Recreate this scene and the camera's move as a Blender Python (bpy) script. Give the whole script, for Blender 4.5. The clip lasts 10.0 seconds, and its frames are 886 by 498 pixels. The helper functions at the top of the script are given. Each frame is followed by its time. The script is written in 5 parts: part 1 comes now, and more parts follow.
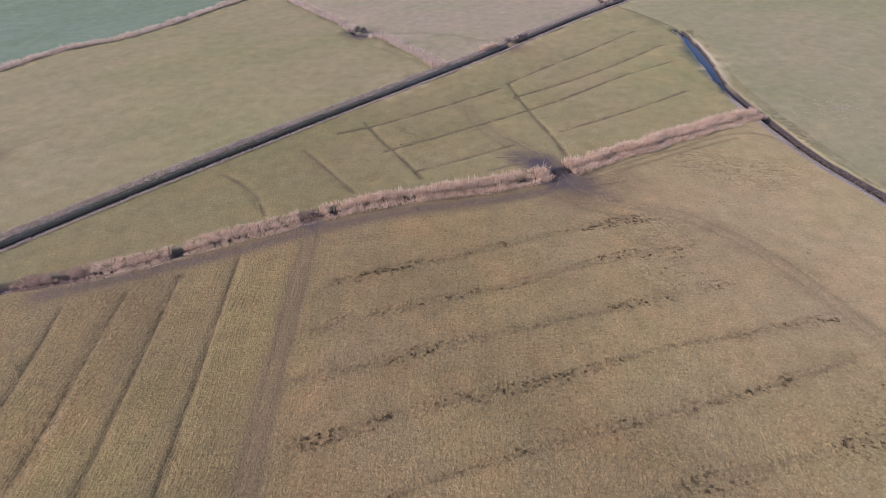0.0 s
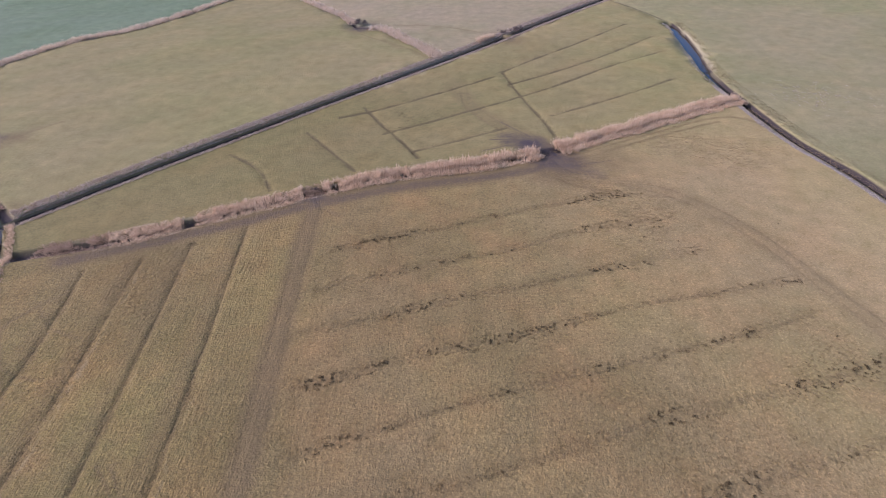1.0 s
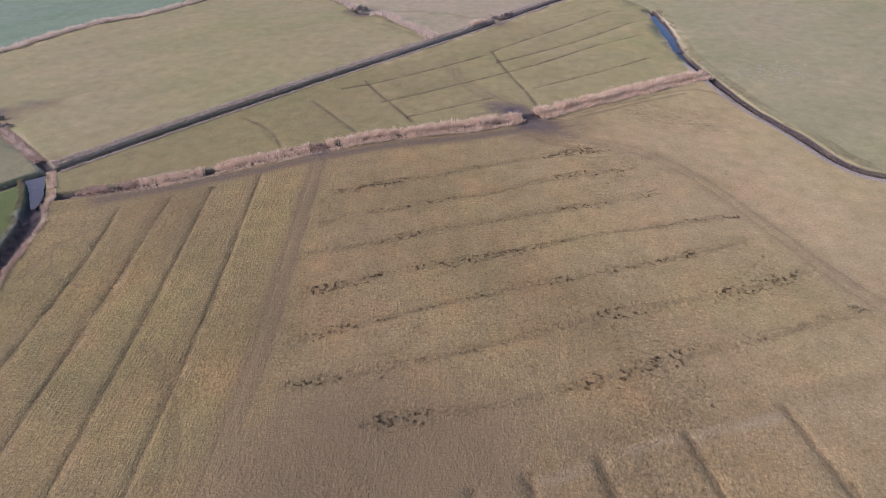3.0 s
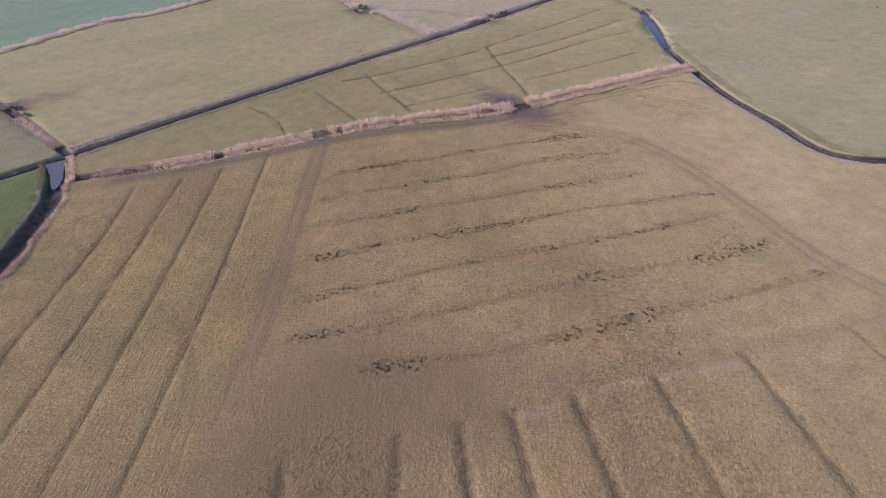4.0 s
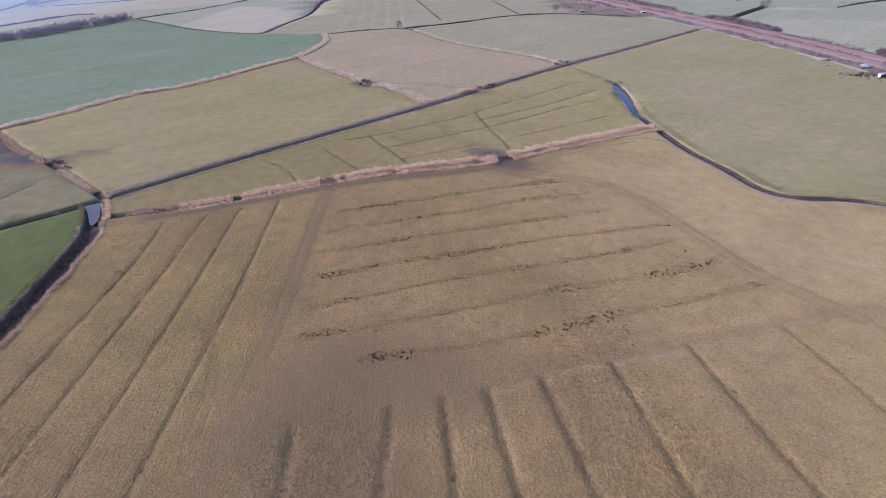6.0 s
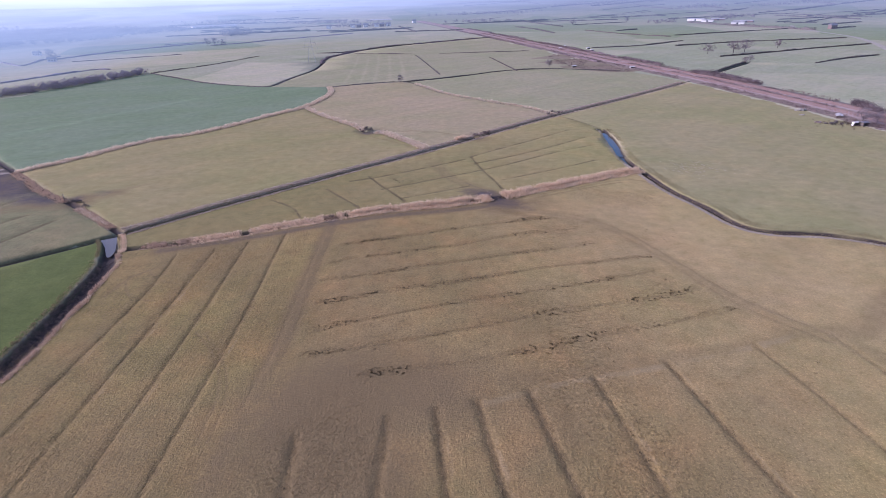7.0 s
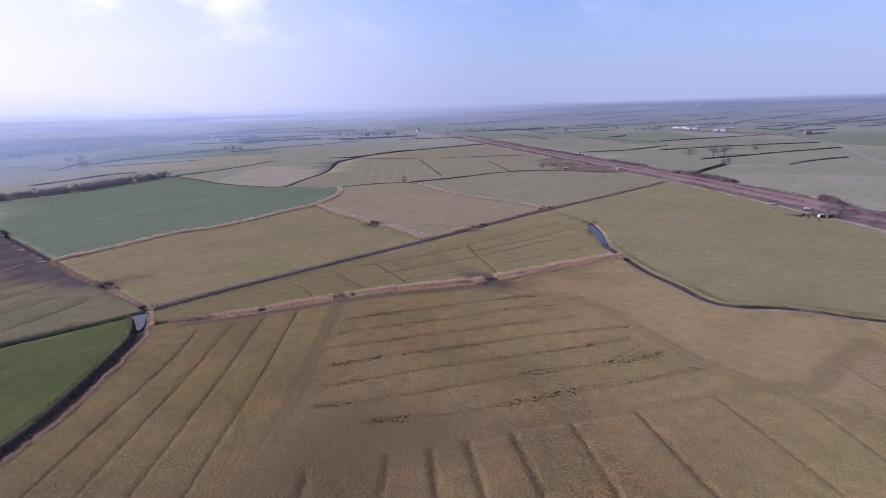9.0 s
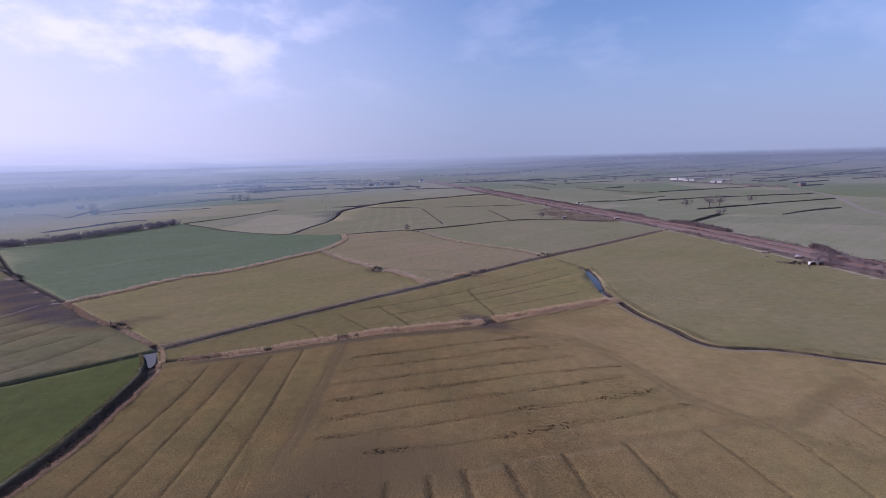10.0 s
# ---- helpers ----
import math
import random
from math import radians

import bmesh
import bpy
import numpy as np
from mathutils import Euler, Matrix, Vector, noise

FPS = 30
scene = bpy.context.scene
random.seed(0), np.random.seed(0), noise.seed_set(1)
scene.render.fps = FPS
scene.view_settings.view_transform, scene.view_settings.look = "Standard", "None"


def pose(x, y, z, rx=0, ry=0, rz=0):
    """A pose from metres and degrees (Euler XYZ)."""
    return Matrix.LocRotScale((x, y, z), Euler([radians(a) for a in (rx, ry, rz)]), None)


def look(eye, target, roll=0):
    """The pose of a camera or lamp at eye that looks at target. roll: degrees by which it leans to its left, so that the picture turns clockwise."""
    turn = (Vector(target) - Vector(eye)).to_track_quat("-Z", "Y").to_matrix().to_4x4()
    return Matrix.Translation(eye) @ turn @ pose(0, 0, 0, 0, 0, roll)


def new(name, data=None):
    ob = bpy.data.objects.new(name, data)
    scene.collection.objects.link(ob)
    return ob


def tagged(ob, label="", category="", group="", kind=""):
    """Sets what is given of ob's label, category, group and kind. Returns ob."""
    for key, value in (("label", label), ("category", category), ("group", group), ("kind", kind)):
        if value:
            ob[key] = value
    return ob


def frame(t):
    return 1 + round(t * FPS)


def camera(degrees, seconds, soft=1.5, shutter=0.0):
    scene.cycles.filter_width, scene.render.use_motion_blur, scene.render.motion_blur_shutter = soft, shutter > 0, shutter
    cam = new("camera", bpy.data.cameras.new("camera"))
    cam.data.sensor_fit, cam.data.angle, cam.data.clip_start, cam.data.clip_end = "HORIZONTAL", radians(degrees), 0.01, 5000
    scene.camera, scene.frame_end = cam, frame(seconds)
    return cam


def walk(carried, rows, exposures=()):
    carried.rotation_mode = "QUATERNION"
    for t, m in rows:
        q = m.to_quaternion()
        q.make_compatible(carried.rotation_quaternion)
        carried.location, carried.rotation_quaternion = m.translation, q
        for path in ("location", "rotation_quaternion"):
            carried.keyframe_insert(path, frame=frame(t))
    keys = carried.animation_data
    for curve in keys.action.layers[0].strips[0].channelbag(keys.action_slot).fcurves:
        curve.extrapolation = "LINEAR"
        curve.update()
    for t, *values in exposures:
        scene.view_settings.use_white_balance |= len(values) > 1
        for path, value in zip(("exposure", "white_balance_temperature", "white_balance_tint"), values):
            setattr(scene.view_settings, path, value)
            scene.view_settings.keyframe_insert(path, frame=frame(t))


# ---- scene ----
cam = camera(80.0, 10.0, soft=0.8)
PATH = [
    (0, (-0.182, 2.217, 54.247), (-0.206, 3.77, 52.987), -1.6),
    (0.5, (0.38, -1.666, 54.189), (0.355, -0.113, 52.928), -1.6),
    (1, (0.981, -5.674, 54.123), (0.953, -4.121, 52.863), -1.6),
    (1.5, (1.691, -9.836, 54.066), (1.659, -8.283, 52.806), -1.6),
    (2, (2.417, -14.169, 53.981), (2.385, -12.616, 52.721), -1.2),
    (2.5, (2.853, -18.2, 53.787), (2.822, -16.646, 52.528), -1.2),
    (4, (4.355, -30.704, 53.535), (4.324, -29.138, 52.29), -1.3),
    (4.5, (4.938, -34.751, 53.5), (4.905, -33.169, 52.276), -1.4),
    (5, (5.502, -38.778, 53.502), (5.472, -37.155, 52.333), -1.3),
    (5.5, (5.95, -42.689, 53.541), (5.922, -41.016, 52.444), -1.4),
    (7, (7.547, -54.816, 53.359), (7.521, -53.008, 52.503), -1.3),
    (7.5, (8.106, -58.957, 53.379), (8.08, -57.112, 52.607), -1.4),
    (8, (8.573, -63.01, 53.419), (8.545, -61.131, 52.735), -1.4),
    (8.5, (8.883, -67.068, 53.431), (8.854, -65.159, 52.834), -1.4),
    (9, (9.292, -70.946, 53.412), (9.26, -69.011, 52.905), -1.5),
    (9.5, (9.6, -74.823, 53.347), (9.566, -72.867, 52.929), -1.4),
    (10, (9.953, -78.799, 53.203), (9.916, -76.826, 52.879), -1.3),
]
walk(cam, [(t, look(eye, target, roll)) for t, eye, target, roll in PATH],
     exposures=[(0, 0.31, 5680, 41), (3, 0.36, 5650, 41), (5.5, 0.35, 5520, 43), (7.5, 0.15, 5540, 46), (8.5, -0.13, 5600, 47), (9, -0.26, 5690, 47), (10, -0.58, 5740, 45)])

# ---- world, sun ----
SUN_ELEV, SUN_AZ = radians(27), math.atan2(0.02, -1.0)     # towards the sun, from the west
world = bpy.data.worlds.new("sky")
scene.world = world
world.use_nodes = True
wn, wl = world.node_tree.nodes, world.node_tree.links
wn.clear()
sky = wn.new("ShaderNodeTexSky")
sky.sky_type, sky.sun_disc = "NISHITA", False
sky.sun_elevation, sky.sun_rotation = SUN_ELEV, math.pi / 2 - SUN_AZ
sky.air_density, sky.dust_density, sky.ozone_density, sky.altitude = 1.0, 0.9, 2.5, 50
sun_way = Vector((math.cos(SUN_AZ) * math.cos(SUN_ELEV), math.sin(SUN_AZ) * math.cos(SUN_ELEV), math.sin(SUN_ELEV)))


def sky_node(kind, **values):
    node = wn.new("ShaderNode" + kind)
    for key, value in values.items():
        if isinstance(value, bpy.types.NodeSocket):
            wl.new(value, node.inputs[key.replace("_", " ")])
        else:
            node.inputs[key.replace("_", " ")].default_value = value
    return node


def sky_range(value, lo, hi, a, b):
    node = sky_node("MapRange", Value=value)
    node.interpolation_type = "SMOOTHSTEP"
    for i, number in enumerate((lo, hi, a, b)):
        node.inputs[i + 1].default_value = number
    return node.outputs["Result"]


way = sky_node("TexCoord").outputs["Generated"]
height = sky_node("SeparateXYZ", Vector=way).outputs["Z"]
# haze towards the horizon, a bright aureole round the sun, thin cloud
clear_sky = wn.new("ShaderNodeMixRGB")
clear_sky.blend_type = "MULTIPLY"
clear_sky.inputs["Fac"].default_value, clear_sky.inputs["Color2"].default_value = 1.0, (1.16, 1.58, 1.6, 1)
wl.new(sky.outputs["Color"], clear_sky.inputs["Color1"])
clear_sky = clear_sky.outputs["Color"]
hazy = sky_node("MixRGB", Fac=sky_range(height, 0.0, 0.32, 0.92, 0.06), Color1=clear_sky, Color2=(4.0, 5.2, 6.25, 1)).outputs["Color"]
toward = wn.new("ShaderNodeVectorMath")
toward.operation = "DOT_PRODUCT"
wl.new(way, toward.inputs[0])
toward.inputs[1].default_value = sun_way
glare = wn.new("ShaderNodeMath")
glare.operation = "MULTIPLY"
wl.new(sky_range(toward.outputs["Value"], -0.1, 0.95, 0.0, 1.0), glare.inputs[0])
wl.new(sky_range(height, 0.03, 0.5, 1.0, 0.3), glare.inputs[1])
hazy = sky_node("MixRGB", Fac=glare.outputs[0], Color1=hazy, Color2=(10.7, 11.5, 12.0, 1)).outputs["Color"]
# a bank of loose cumulus in the north-west, thin streaks elsewhere
east = sky_node("SeparateXYZ", Vector=way).outputs["X"]
puffs = sky_node("TexNoise", Vector=sky_node("Mapping", Vector=way, Rotation=(0, 0, -0.49), Scale=(1.5, 1.5, 3.0)).outputs["Vector"], Scale=4.2, Detail=7.0, Roughness=0.55).outputs["Fac"]


def sky_product(a, b):
    node = wn.new("ShaderNodeMath")
    node.operation = "MULTIPLY"
    wl.new(a, node.inputs[0])
    wl.new(b, node.inputs[1])
    return node.outputs[0]


bank = sky_product(sky_range(puffs, 0.44, 0.66, 0.0, 0.75), sky_range(east, -0.12, -0.42, 0.0, 1.0))
thin = sky_product(sky_range(puffs, 0.46, 0.72, 0.0, 0.12), sky_range(east, -0.42, -0.12, 0.3, 1.0))
for veil in (bank, thin):
    hazy = sky_node("MixRGB", Fac=sky_product(veil, sky_range(height, 0.08, 0.19, 0.0, 1.0)), Color1=hazy, Color2=(11.8, 12.6, 13.0, 1)).outputs["Color"]
back = sky_node("Background", Color=hazy, Strength=0.118)
wl.new(back.outputs["Background"], wn.new("ShaderNodeOutputWorld").inputs["Surface"])

sun = new("sun", bpy.data.lights.new("sun", "SUN"))
sun.data.energy, sun.data.angle, sun.data.color = 5.0, radians(0.6), (1.0, 0.935, 0.82)
sun.matrix_world = look(sun_way * 300, (0, 0, 0))


# ---- materials ----
class Nodes:
    """A material and short ways to add nodes to it."""

    def __init__(self, name, rough=0.9, spec=0.2):
        self.mat = bpy.data.materials.new(name)
        self.mat.use_nodes = True
        self.tree = self.mat.node_tree
        self.bsdf = self.tree.nodes["Principled BSDF"]
        self.bsdf.inputs["Roughness"].default_value = rough
        self.bsdf.inputs["Specular IOR Level"].default_value = spec

    def add(self, kind, **values):
        node = self.tree.nodes.new("ShaderNode" + kind)
        for key, value in values.items():
            self.put(node.inputs[key.replace("_", " ")], value)
        return node

    def put(self, socket, value):
        if isinstance(value, bpy.types.NodeSocket):
            self.tree.links.new(value, socket)
        else:
            socket.default_value = (*value, 1) if isinstance(value, tuple) and len(value) == 3 and socket.type == "RGBA" else value

    def where(self, scale=(1, 1, 1)):
        geo = self.add("NewGeometry")
        return self.add("Mapping", Vector=geo.outputs["Position"], Scale=scale).outputs["Vector"]

    def noise(self, scale, detail=3.0, rough=0.55, vector=None):
        return self.add("TexNoise", Vector=vector or self.where(), Scale=scale, Detail=detail, Roughness=rough).outputs["Fac"]

    def ramp(self, value, lo, hi, a=0.0, b=1.0):
        node = self.add("MapRange", Value=value)
        node.inputs[1].default_value, node.inputs[2].default_value = lo, hi
        node.inputs[3].default_value, node.inputs[4].default_value = a, b
        return node.outputs["Result"]

    def math(self, op, a, b=0.0):
        node = self.tree.nodes.new("ShaderNodeMath")
        node.operation = op
        self.put(node.inputs[0], a)
        self.put(node.inputs[1], b)
        return node.outputs[0]

    def mix(self, fac, a, b, how="MIX"):
        node = self.tree.nodes.new("ShaderNodeMixRGB")
        node.blend_type = how
        for key, value in (("Fac", fac), ("Color1", a), ("Color2", b)):
            self.put(node.inputs[key], value)
        return node.outputs["Color"]

    def attr(self, name, out="Fac"):
        node = self.tree.nodes.new("ShaderNodeAttribute")
        node.attribute_name = name
        return node.outputs[out]

    def island(self):
        return self.add("NewGeometry").outputs["Random Per Island"]

    def done(self, color, bump=None, strength=0.5, distance=0.1):
        self.put(self.bsdf.inputs["Base Color"], color)
        if bump is not None:
            node = self.add("Bump", Height=bump, Strength=strength, Distance=distance)
            self.tree.links.new(node.outputs["Normal"], self.bsdf.inputs["Normal"])
        return self.mat


def ground_material():
    n = Nodes("pasture", 0.95, 0.1)
    base = n.attr("tone", "Color")
    broad, patch = n.noise(0.022, 3), n.noise(0.09, 5, 0.6)
    clump, fine = n.noise(1.9, 4, 0.6), n.noise(3.3, 4, 0.65)
    swath = n.noise(1.0, 4, 0.65, n.where((1.6, 0.10, 1)))
    # far farmland: a patchwork with haze mixed into its colours, tan west of the railway and greener east of it
    cell = n.tree.nodes.new("ShaderNodeTexVoronoi")
    n.put(cell.inputs["Vector"], n.where((0.0075, 0.0052, 0)))
    cell.inputs["Scale"].default_value = 1.0
    pick = n.add("SeparateColor", Color=cell.outputs["Color"])
    farm = n.mix(pick.outputs[0], (0.218, 0.214, 0.146), (0.290, 0.260, 0.184))
    farm = n.mix(n.ramp(pick.outputs[1], 0.88, 0.90), farm, (0.162, 0.185, 0.122))
    green = n.mix(pick.outputs[0], (0.198, 0.204, 0.132), (0.258, 0.242, 0.166))
    green = n.mix(n.ramp(pick.outputs[1], 0.72, 0.74), green, (0.172, 0.190, 0.112))
    farm = n.mix(n.attr("lush"), farm, green)
    base = n.mix(n.attr("far"), base, farm)
    open_land = n.math("SUBTRACT", 1.0, n.attr("rough"))
    # grazed sward: reddish and olive patches, then dark clumps and pale flecks of dead grass
    red = n.mix(1.0, base, (1.15, 1.04, 0.98), "MULTIPLY")
    olive = n.mix(1.0, base, (0.90, 0.965, 0.86), "MULTIPLY")
    base = n.mix(n.ramp(broad, 0.40, 0.62), base, olive)
    base = n.mix(n.math("MULTIPLY", n.ramp(patch, 0.44, 0.66, 0.0, 0.9), n.attr("rough")), base, red)
    swell = n.noise(0.05, 4, 0.6)
    base = n.mix(n.math("MULTIPLY", n.ramp(swell, 0.48, 0.62), n.attr("rough")), base, n.mix(1.0, base, (1.11, 1.10, 1.05), "MULTIPLY"))
    base = n.mix(n.math("MULTIPLY", n.ramp(swell, 0.48, 0.36), n.attr("rough")), base, n.mix(1.0, base, (0.91, 0.92, 0.89), "MULTIPLY"))
    strip = n.ramp(n.add("SeparateXYZ", Vector=n.add("NewGeometry").outputs["Position"]).outputs["X"], -26, -16, 1.0, 0.0)
    base = n.mix(n.math("MULTIPLY", strip, n.attr("rough")), base, n.mix(1.0, base, (0.96, 0.98, 0.91), "MULTIPLY"))
    sere = n.noise(0.32, 5, 0.65)
    base = n.mix(n.ramp(sere, 0.50, 0.68, 0.0, 0.7), base, n.mix(1.0, base, (1.22, 1.20, 1.18), "MULTIPLY"))
    base = n.mix(n.ramp(sere, 0.48, 0.34, 0.0, 0.55), base, n.mix(1.0, base, (0.80, 0.80, 0.74), "MULTIPLY"))
    base = n.mix(n.math("MULTIPLY", n.ramp(swath, 0.40, 0.68, 0.0, 0.45), n.ramp(n.attr("rough"), 0.5, 0.9)), base, n.mix(1.0, base, (1.22, 1.18, 1.12), "MULTIPLY"))
    grain = n.ramp(n.attr("rough"), 0.3, 0.9, 0.35, 1.0)
    base = n.mix(n.math("MULTIPLY", n.ramp(clump, 0.51, 0.63, 0.0, 0.66), grain), base, n.mix(1.0, base, (0.63, 0.62, 0.57), "MULTIPLY"))
    base = n.mix(n.math("MULTIPLY", n.ramp(fine, 0.51, 0.63, 0.0, 0.63), grain), base, n.mix(1.0, base, (1.72, 1.66, 1.55), "MULTIPLY"))
    turned = n.add("Mapping", Vector=n.add("NewGeometry").outputs["Position"], Rotation=(0, 0, -0.72)).outputs["Vector"]
    bands = n.noise(1.0, 4, 0.55, n.add("Mapping", Vector=turned, Scale=(0.012, 0.11, 0)).outputs["Vector"])
    base = n.mix(n.math("MULTIPLY", n.ramp(bands, 0.54, 0.38), open_land), base, n.mix(1.0, base, (0.91, 0.945, 0.90), "MULTIPLY"))
    base = n.mix(n.math("MULTIPLY", n.ramp(bands, 0.54, 0.66), open_land), base, n.mix(1.0, base, (1.06, 1.045, 1.04), "MULTIPLY"))
    specks = n.ramp(n.noise(0.45, 5, 0.75), 0.66, 0.74, 0.0, 0.5)
    base = n.mix(n.math("MULTIPLY", specks, open_land), base, n.mix(1.0, base, (0.62, 0.62, 0.55), "MULTIPLY"))
    # smoother pale sward, together with painted front-lit brightening
    base = n.mix(n.attr("smooth_lit_sward"), base, n.mix(1.0, base, (1.54, 1.58, 1.68), "MULTIPLY"))
    pale = n.mix(clump, (0.22, 0.190, 0.115), (0.36, 0.305, 0.195))
    base = n.mix(n.ramp(n.math("ADD", n.attr("bank"), n.math("MULTIPLY", n.math("SUBTRACT", patch, 0.5), 0.8)), 0.3, 0.8, 0, 0.75), base, pale)
    # trodden earth and wet mud
    earth = n.mix(fine, (0.090, 0.062, 0.027), (0.180, 0.130, 0.064))
    broken = n.math("ADD", n.math("MULTIPLY", n.math("SUBTRACT", clump, 0.5), 0.75), n.math("MULTIPLY", n.math("SUBTRACT", n.noise(0.5, 4, 0.6), 0.5), 0.8))
    worn = n.math("MULTIPLY", n.attr("mud"), n.math("ADD", 1.0, broken))
    base = n.mix(n.ramp(worn, 0.12, 1.0, 0, 0.9), base, earth)
    wet = n.math("MULTIPLY", n.attr("wet"), n.math("ADD", 1.0, n.math("MULTIPLY", broken, 1.3)))
    base = n.mix(n.ramp(wet, 0.15, 0.9, 0, 0.92), base, n.mix(clump, (0.036, 0.029, 0.032), (0.074, 0.060, 0.062)))
    rank = n.math("ADD", n.math("MULTIPLY", n.attr("rank"), n.ramp(n.noise(0.2, 4), 0.36, 0.60, 0.6, 1.25)), n.math("MULTIPLY", n.math("SUBTRACT", clump, 0.5), 0.6))
    base = n.mix(n.ramp(rank, 0.30, 0.85, 0, 0.7), base, (0.074, 0.058, 0.029))
    base = n.mix(n.attr("bed"), base, (0.04, 0.032, 0.029))
    base = n.mix(n.ramp(n.math("ADD", n.attr("silt"), n.math("MULTIPLY", n.math("SUBTRACT", clump, 0.5), 0.5)), 0.35, 0.6), base, n.mix(fine, (0.185, 0.150, 0.112), (0.265, 0.218, 0.168)))
    # relief: uneven clods, finer tufts, and drawn-out streaks in the western strips
    clods = n.math("ADD", n.math("MULTIPLY", n.noise(2.0, 3, 0.55), 0.5), n.math("MULTIPLY", n.noise(4.8, 3, 0.6), 0.5))
    clods = n.math("MULTIPLY", clods, n.ramp(sere, 0.3, 0.7, 0.7, 1.3))
    drawn = n.noise(1.0, 4, 0.65, n.where((3.4, 0.4, 1)))
    west = n.ramp(n.add("SeparateXYZ", Vector=n.add("NewGeometry").outputs["Position"]).outputs["X"], -30, -18, 0.45, 0.06)
    high = n.math("ADD", n.math("MULTIPLY", clods, 0.8), n.math("MULTIPLY", drawn, west))
    return n.done(base, n.math("MULTIPLY", high, n.attr("rough")), 1.0, 0.30)


def straw_material(name, a, b, c, through_light=0.0):
    """Dead stalks and leaves, each of its own shade; through_light: the share of light that passes through a blade."""
    n = Nodes(name, 0.8, 0.15)
    r = n.island()
    col = n.mix(n.ramp(r, 0.0, 0.6), a, b)
    col = n.mix(n.ramp(r, 0.75, 1.0), col, c)
    col = n.mix(n.ramp(n.noise(0.7, 4, 0.65), 0.40, 0.66, 0, 0.7), col, n.mix(1.0, col, (0.66, 0.60, 0.57), "MULTIPLY"))
    n.done(col)
    if through_light:
        thin = n.add("MixShader", Fac=through_light)
        n.tree.links.new(n.bsdf.outputs[0], thin.inputs[1])
        n.tree.links.new(n.add("BsdfTranslucent", Color=col).outputs[0], thin.inputs[2])
        n.tree.links.new(thin.outputs[0], n.tree.nodes["Material Output"].inputs["Surface"])
    return n.mat


def plain_material(name, a, b, scale, rough=0.85, metal=0.0, bump=0.0):
    n = Nodes(name, rough, 0.3)
    n.bsdf.inputs["Metallic"].default_value = metal
    g = n.noise(scale, 5)
    col = n.mix(n.ramp(g, 0.3, 0.7), a, b)
    col = n.mix(n.ramp(n.noise(scale * 0.13, 3), 0.4, 0.75, 0, 0.4), col, n.mix(1.0, col, (0.7, 0.68, 0.66), "MULTIPLY"))
    return n.done(col, g if bump else None, bump, 0.05)


def water_material(name="ditch water", rough=0.08, spec=0.34):
    n = Nodes(name, rough, spec)
    n.bsdf.inputs["IOR"].default_value = 1.33
    ripple = n.noise(2.5, 3)
    return n.done(n.mix(n.noise(0.3, 3), (0.02, 0.018, 0.014), (0.045, 0.037, 0.027)), ripple, 0.06, 0.02)


PASTURE = ground_material()
WATER = water_material()
# rougher, weakly mirroring water for the long drain
DULL_WATER = water_material("dull water", 0.6, 0.12)
REED = straw_material("dry reed", (0.58, 0.43, 0.27), (0.78, 0.61, 0.415), (0.32, 0.215, 0.125), 0.4)
REED_PALE = straw_material("bleached reed", (0.55, 0.44, 0.30), (0.72, 0.60, 0.44), (0.36, 0.27, 0.18), 0.4)
REED_DARK = straw_material("weathered reed", (0.40, 0.28, 0.185), (0.55, 0.41, 0.28), (0.23, 0.145, 0.09), 0.35)
GRASS = straw_material("winter grass", (0.155, 0.112, 0.052), (0.30, 0.222, 0.115), (0.10, 0.078, 0.038), 0.35)
BLEACHED = straw_material("bleached grass", (0.36, 0.315, 0.235), (0.52, 0.455, 0.35), (0.20, 0.175, 0.115), 0.45)
SEDGE = straw_material("brown sedge", (0.37, 0.298, 0.222), (0.52, 0.43, 0.335), (0.22, 0.165, 0.118), 0.4)
MOSSY = straw_material("yellow grass", (0.205, 0.172, 0.082), (0.285, 0.236, 0.125), (0.14, 0.13, 0.06), 0.4)
RUSH = straw_material("rushes", (0.068, 0.051, 0.024), (0.115, 0.086, 0.041), (0.048, 0.036, 0.017))
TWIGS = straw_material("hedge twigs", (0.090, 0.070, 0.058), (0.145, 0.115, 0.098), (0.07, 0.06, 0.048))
# lightened from its own dark tone to stand in for distance haze
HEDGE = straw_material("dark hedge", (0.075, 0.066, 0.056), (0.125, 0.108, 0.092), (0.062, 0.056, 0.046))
# twig colour with haze painted in, for the western hedges and tree belt
HAZED_TWIGS = straw_material("haze-paled twigs", (0.275, 0.242, 0.258), (0.345, 0.305, 0.322), (0.215, 0.188, 0.20))
# bare twigs, paled towards purple-grey because haze is painted into the colour
WOODS = straw_material("winter woods", (0.16, 0.135, 0.138), (0.21, 0.178, 0.18), (0.13, 0.11, 0.112))
BRAMBLE = straw_material("dark bramble", (0.055, 0.042, 0.036), (0.11, 0.082, 0.068), (0.05, 0.05, 0.03))
THICKET = straw_material("leafless thicket", (0.105, 0.080, 0.078), (0.155, 0.120, 0.115), (0.075, 0.058, 0.056))
SCRUB = straw_material("bramble scrub", (0.125, 0.088, 0.075), (0.19, 0.14, 0.122), (0.085, 0.06, 0.055))
BARK = plain_material("bark", (0.06, 0.05, 0.042), (0.12, 0.10, 0.085), 3.0, 0.9, 0, 0.4)
BALLAST = plain_material("ballast", (0.155, 0.114, 0.10), (0.25, 0.192, 0.172), 1.5, 0.95, 0, 0.6)
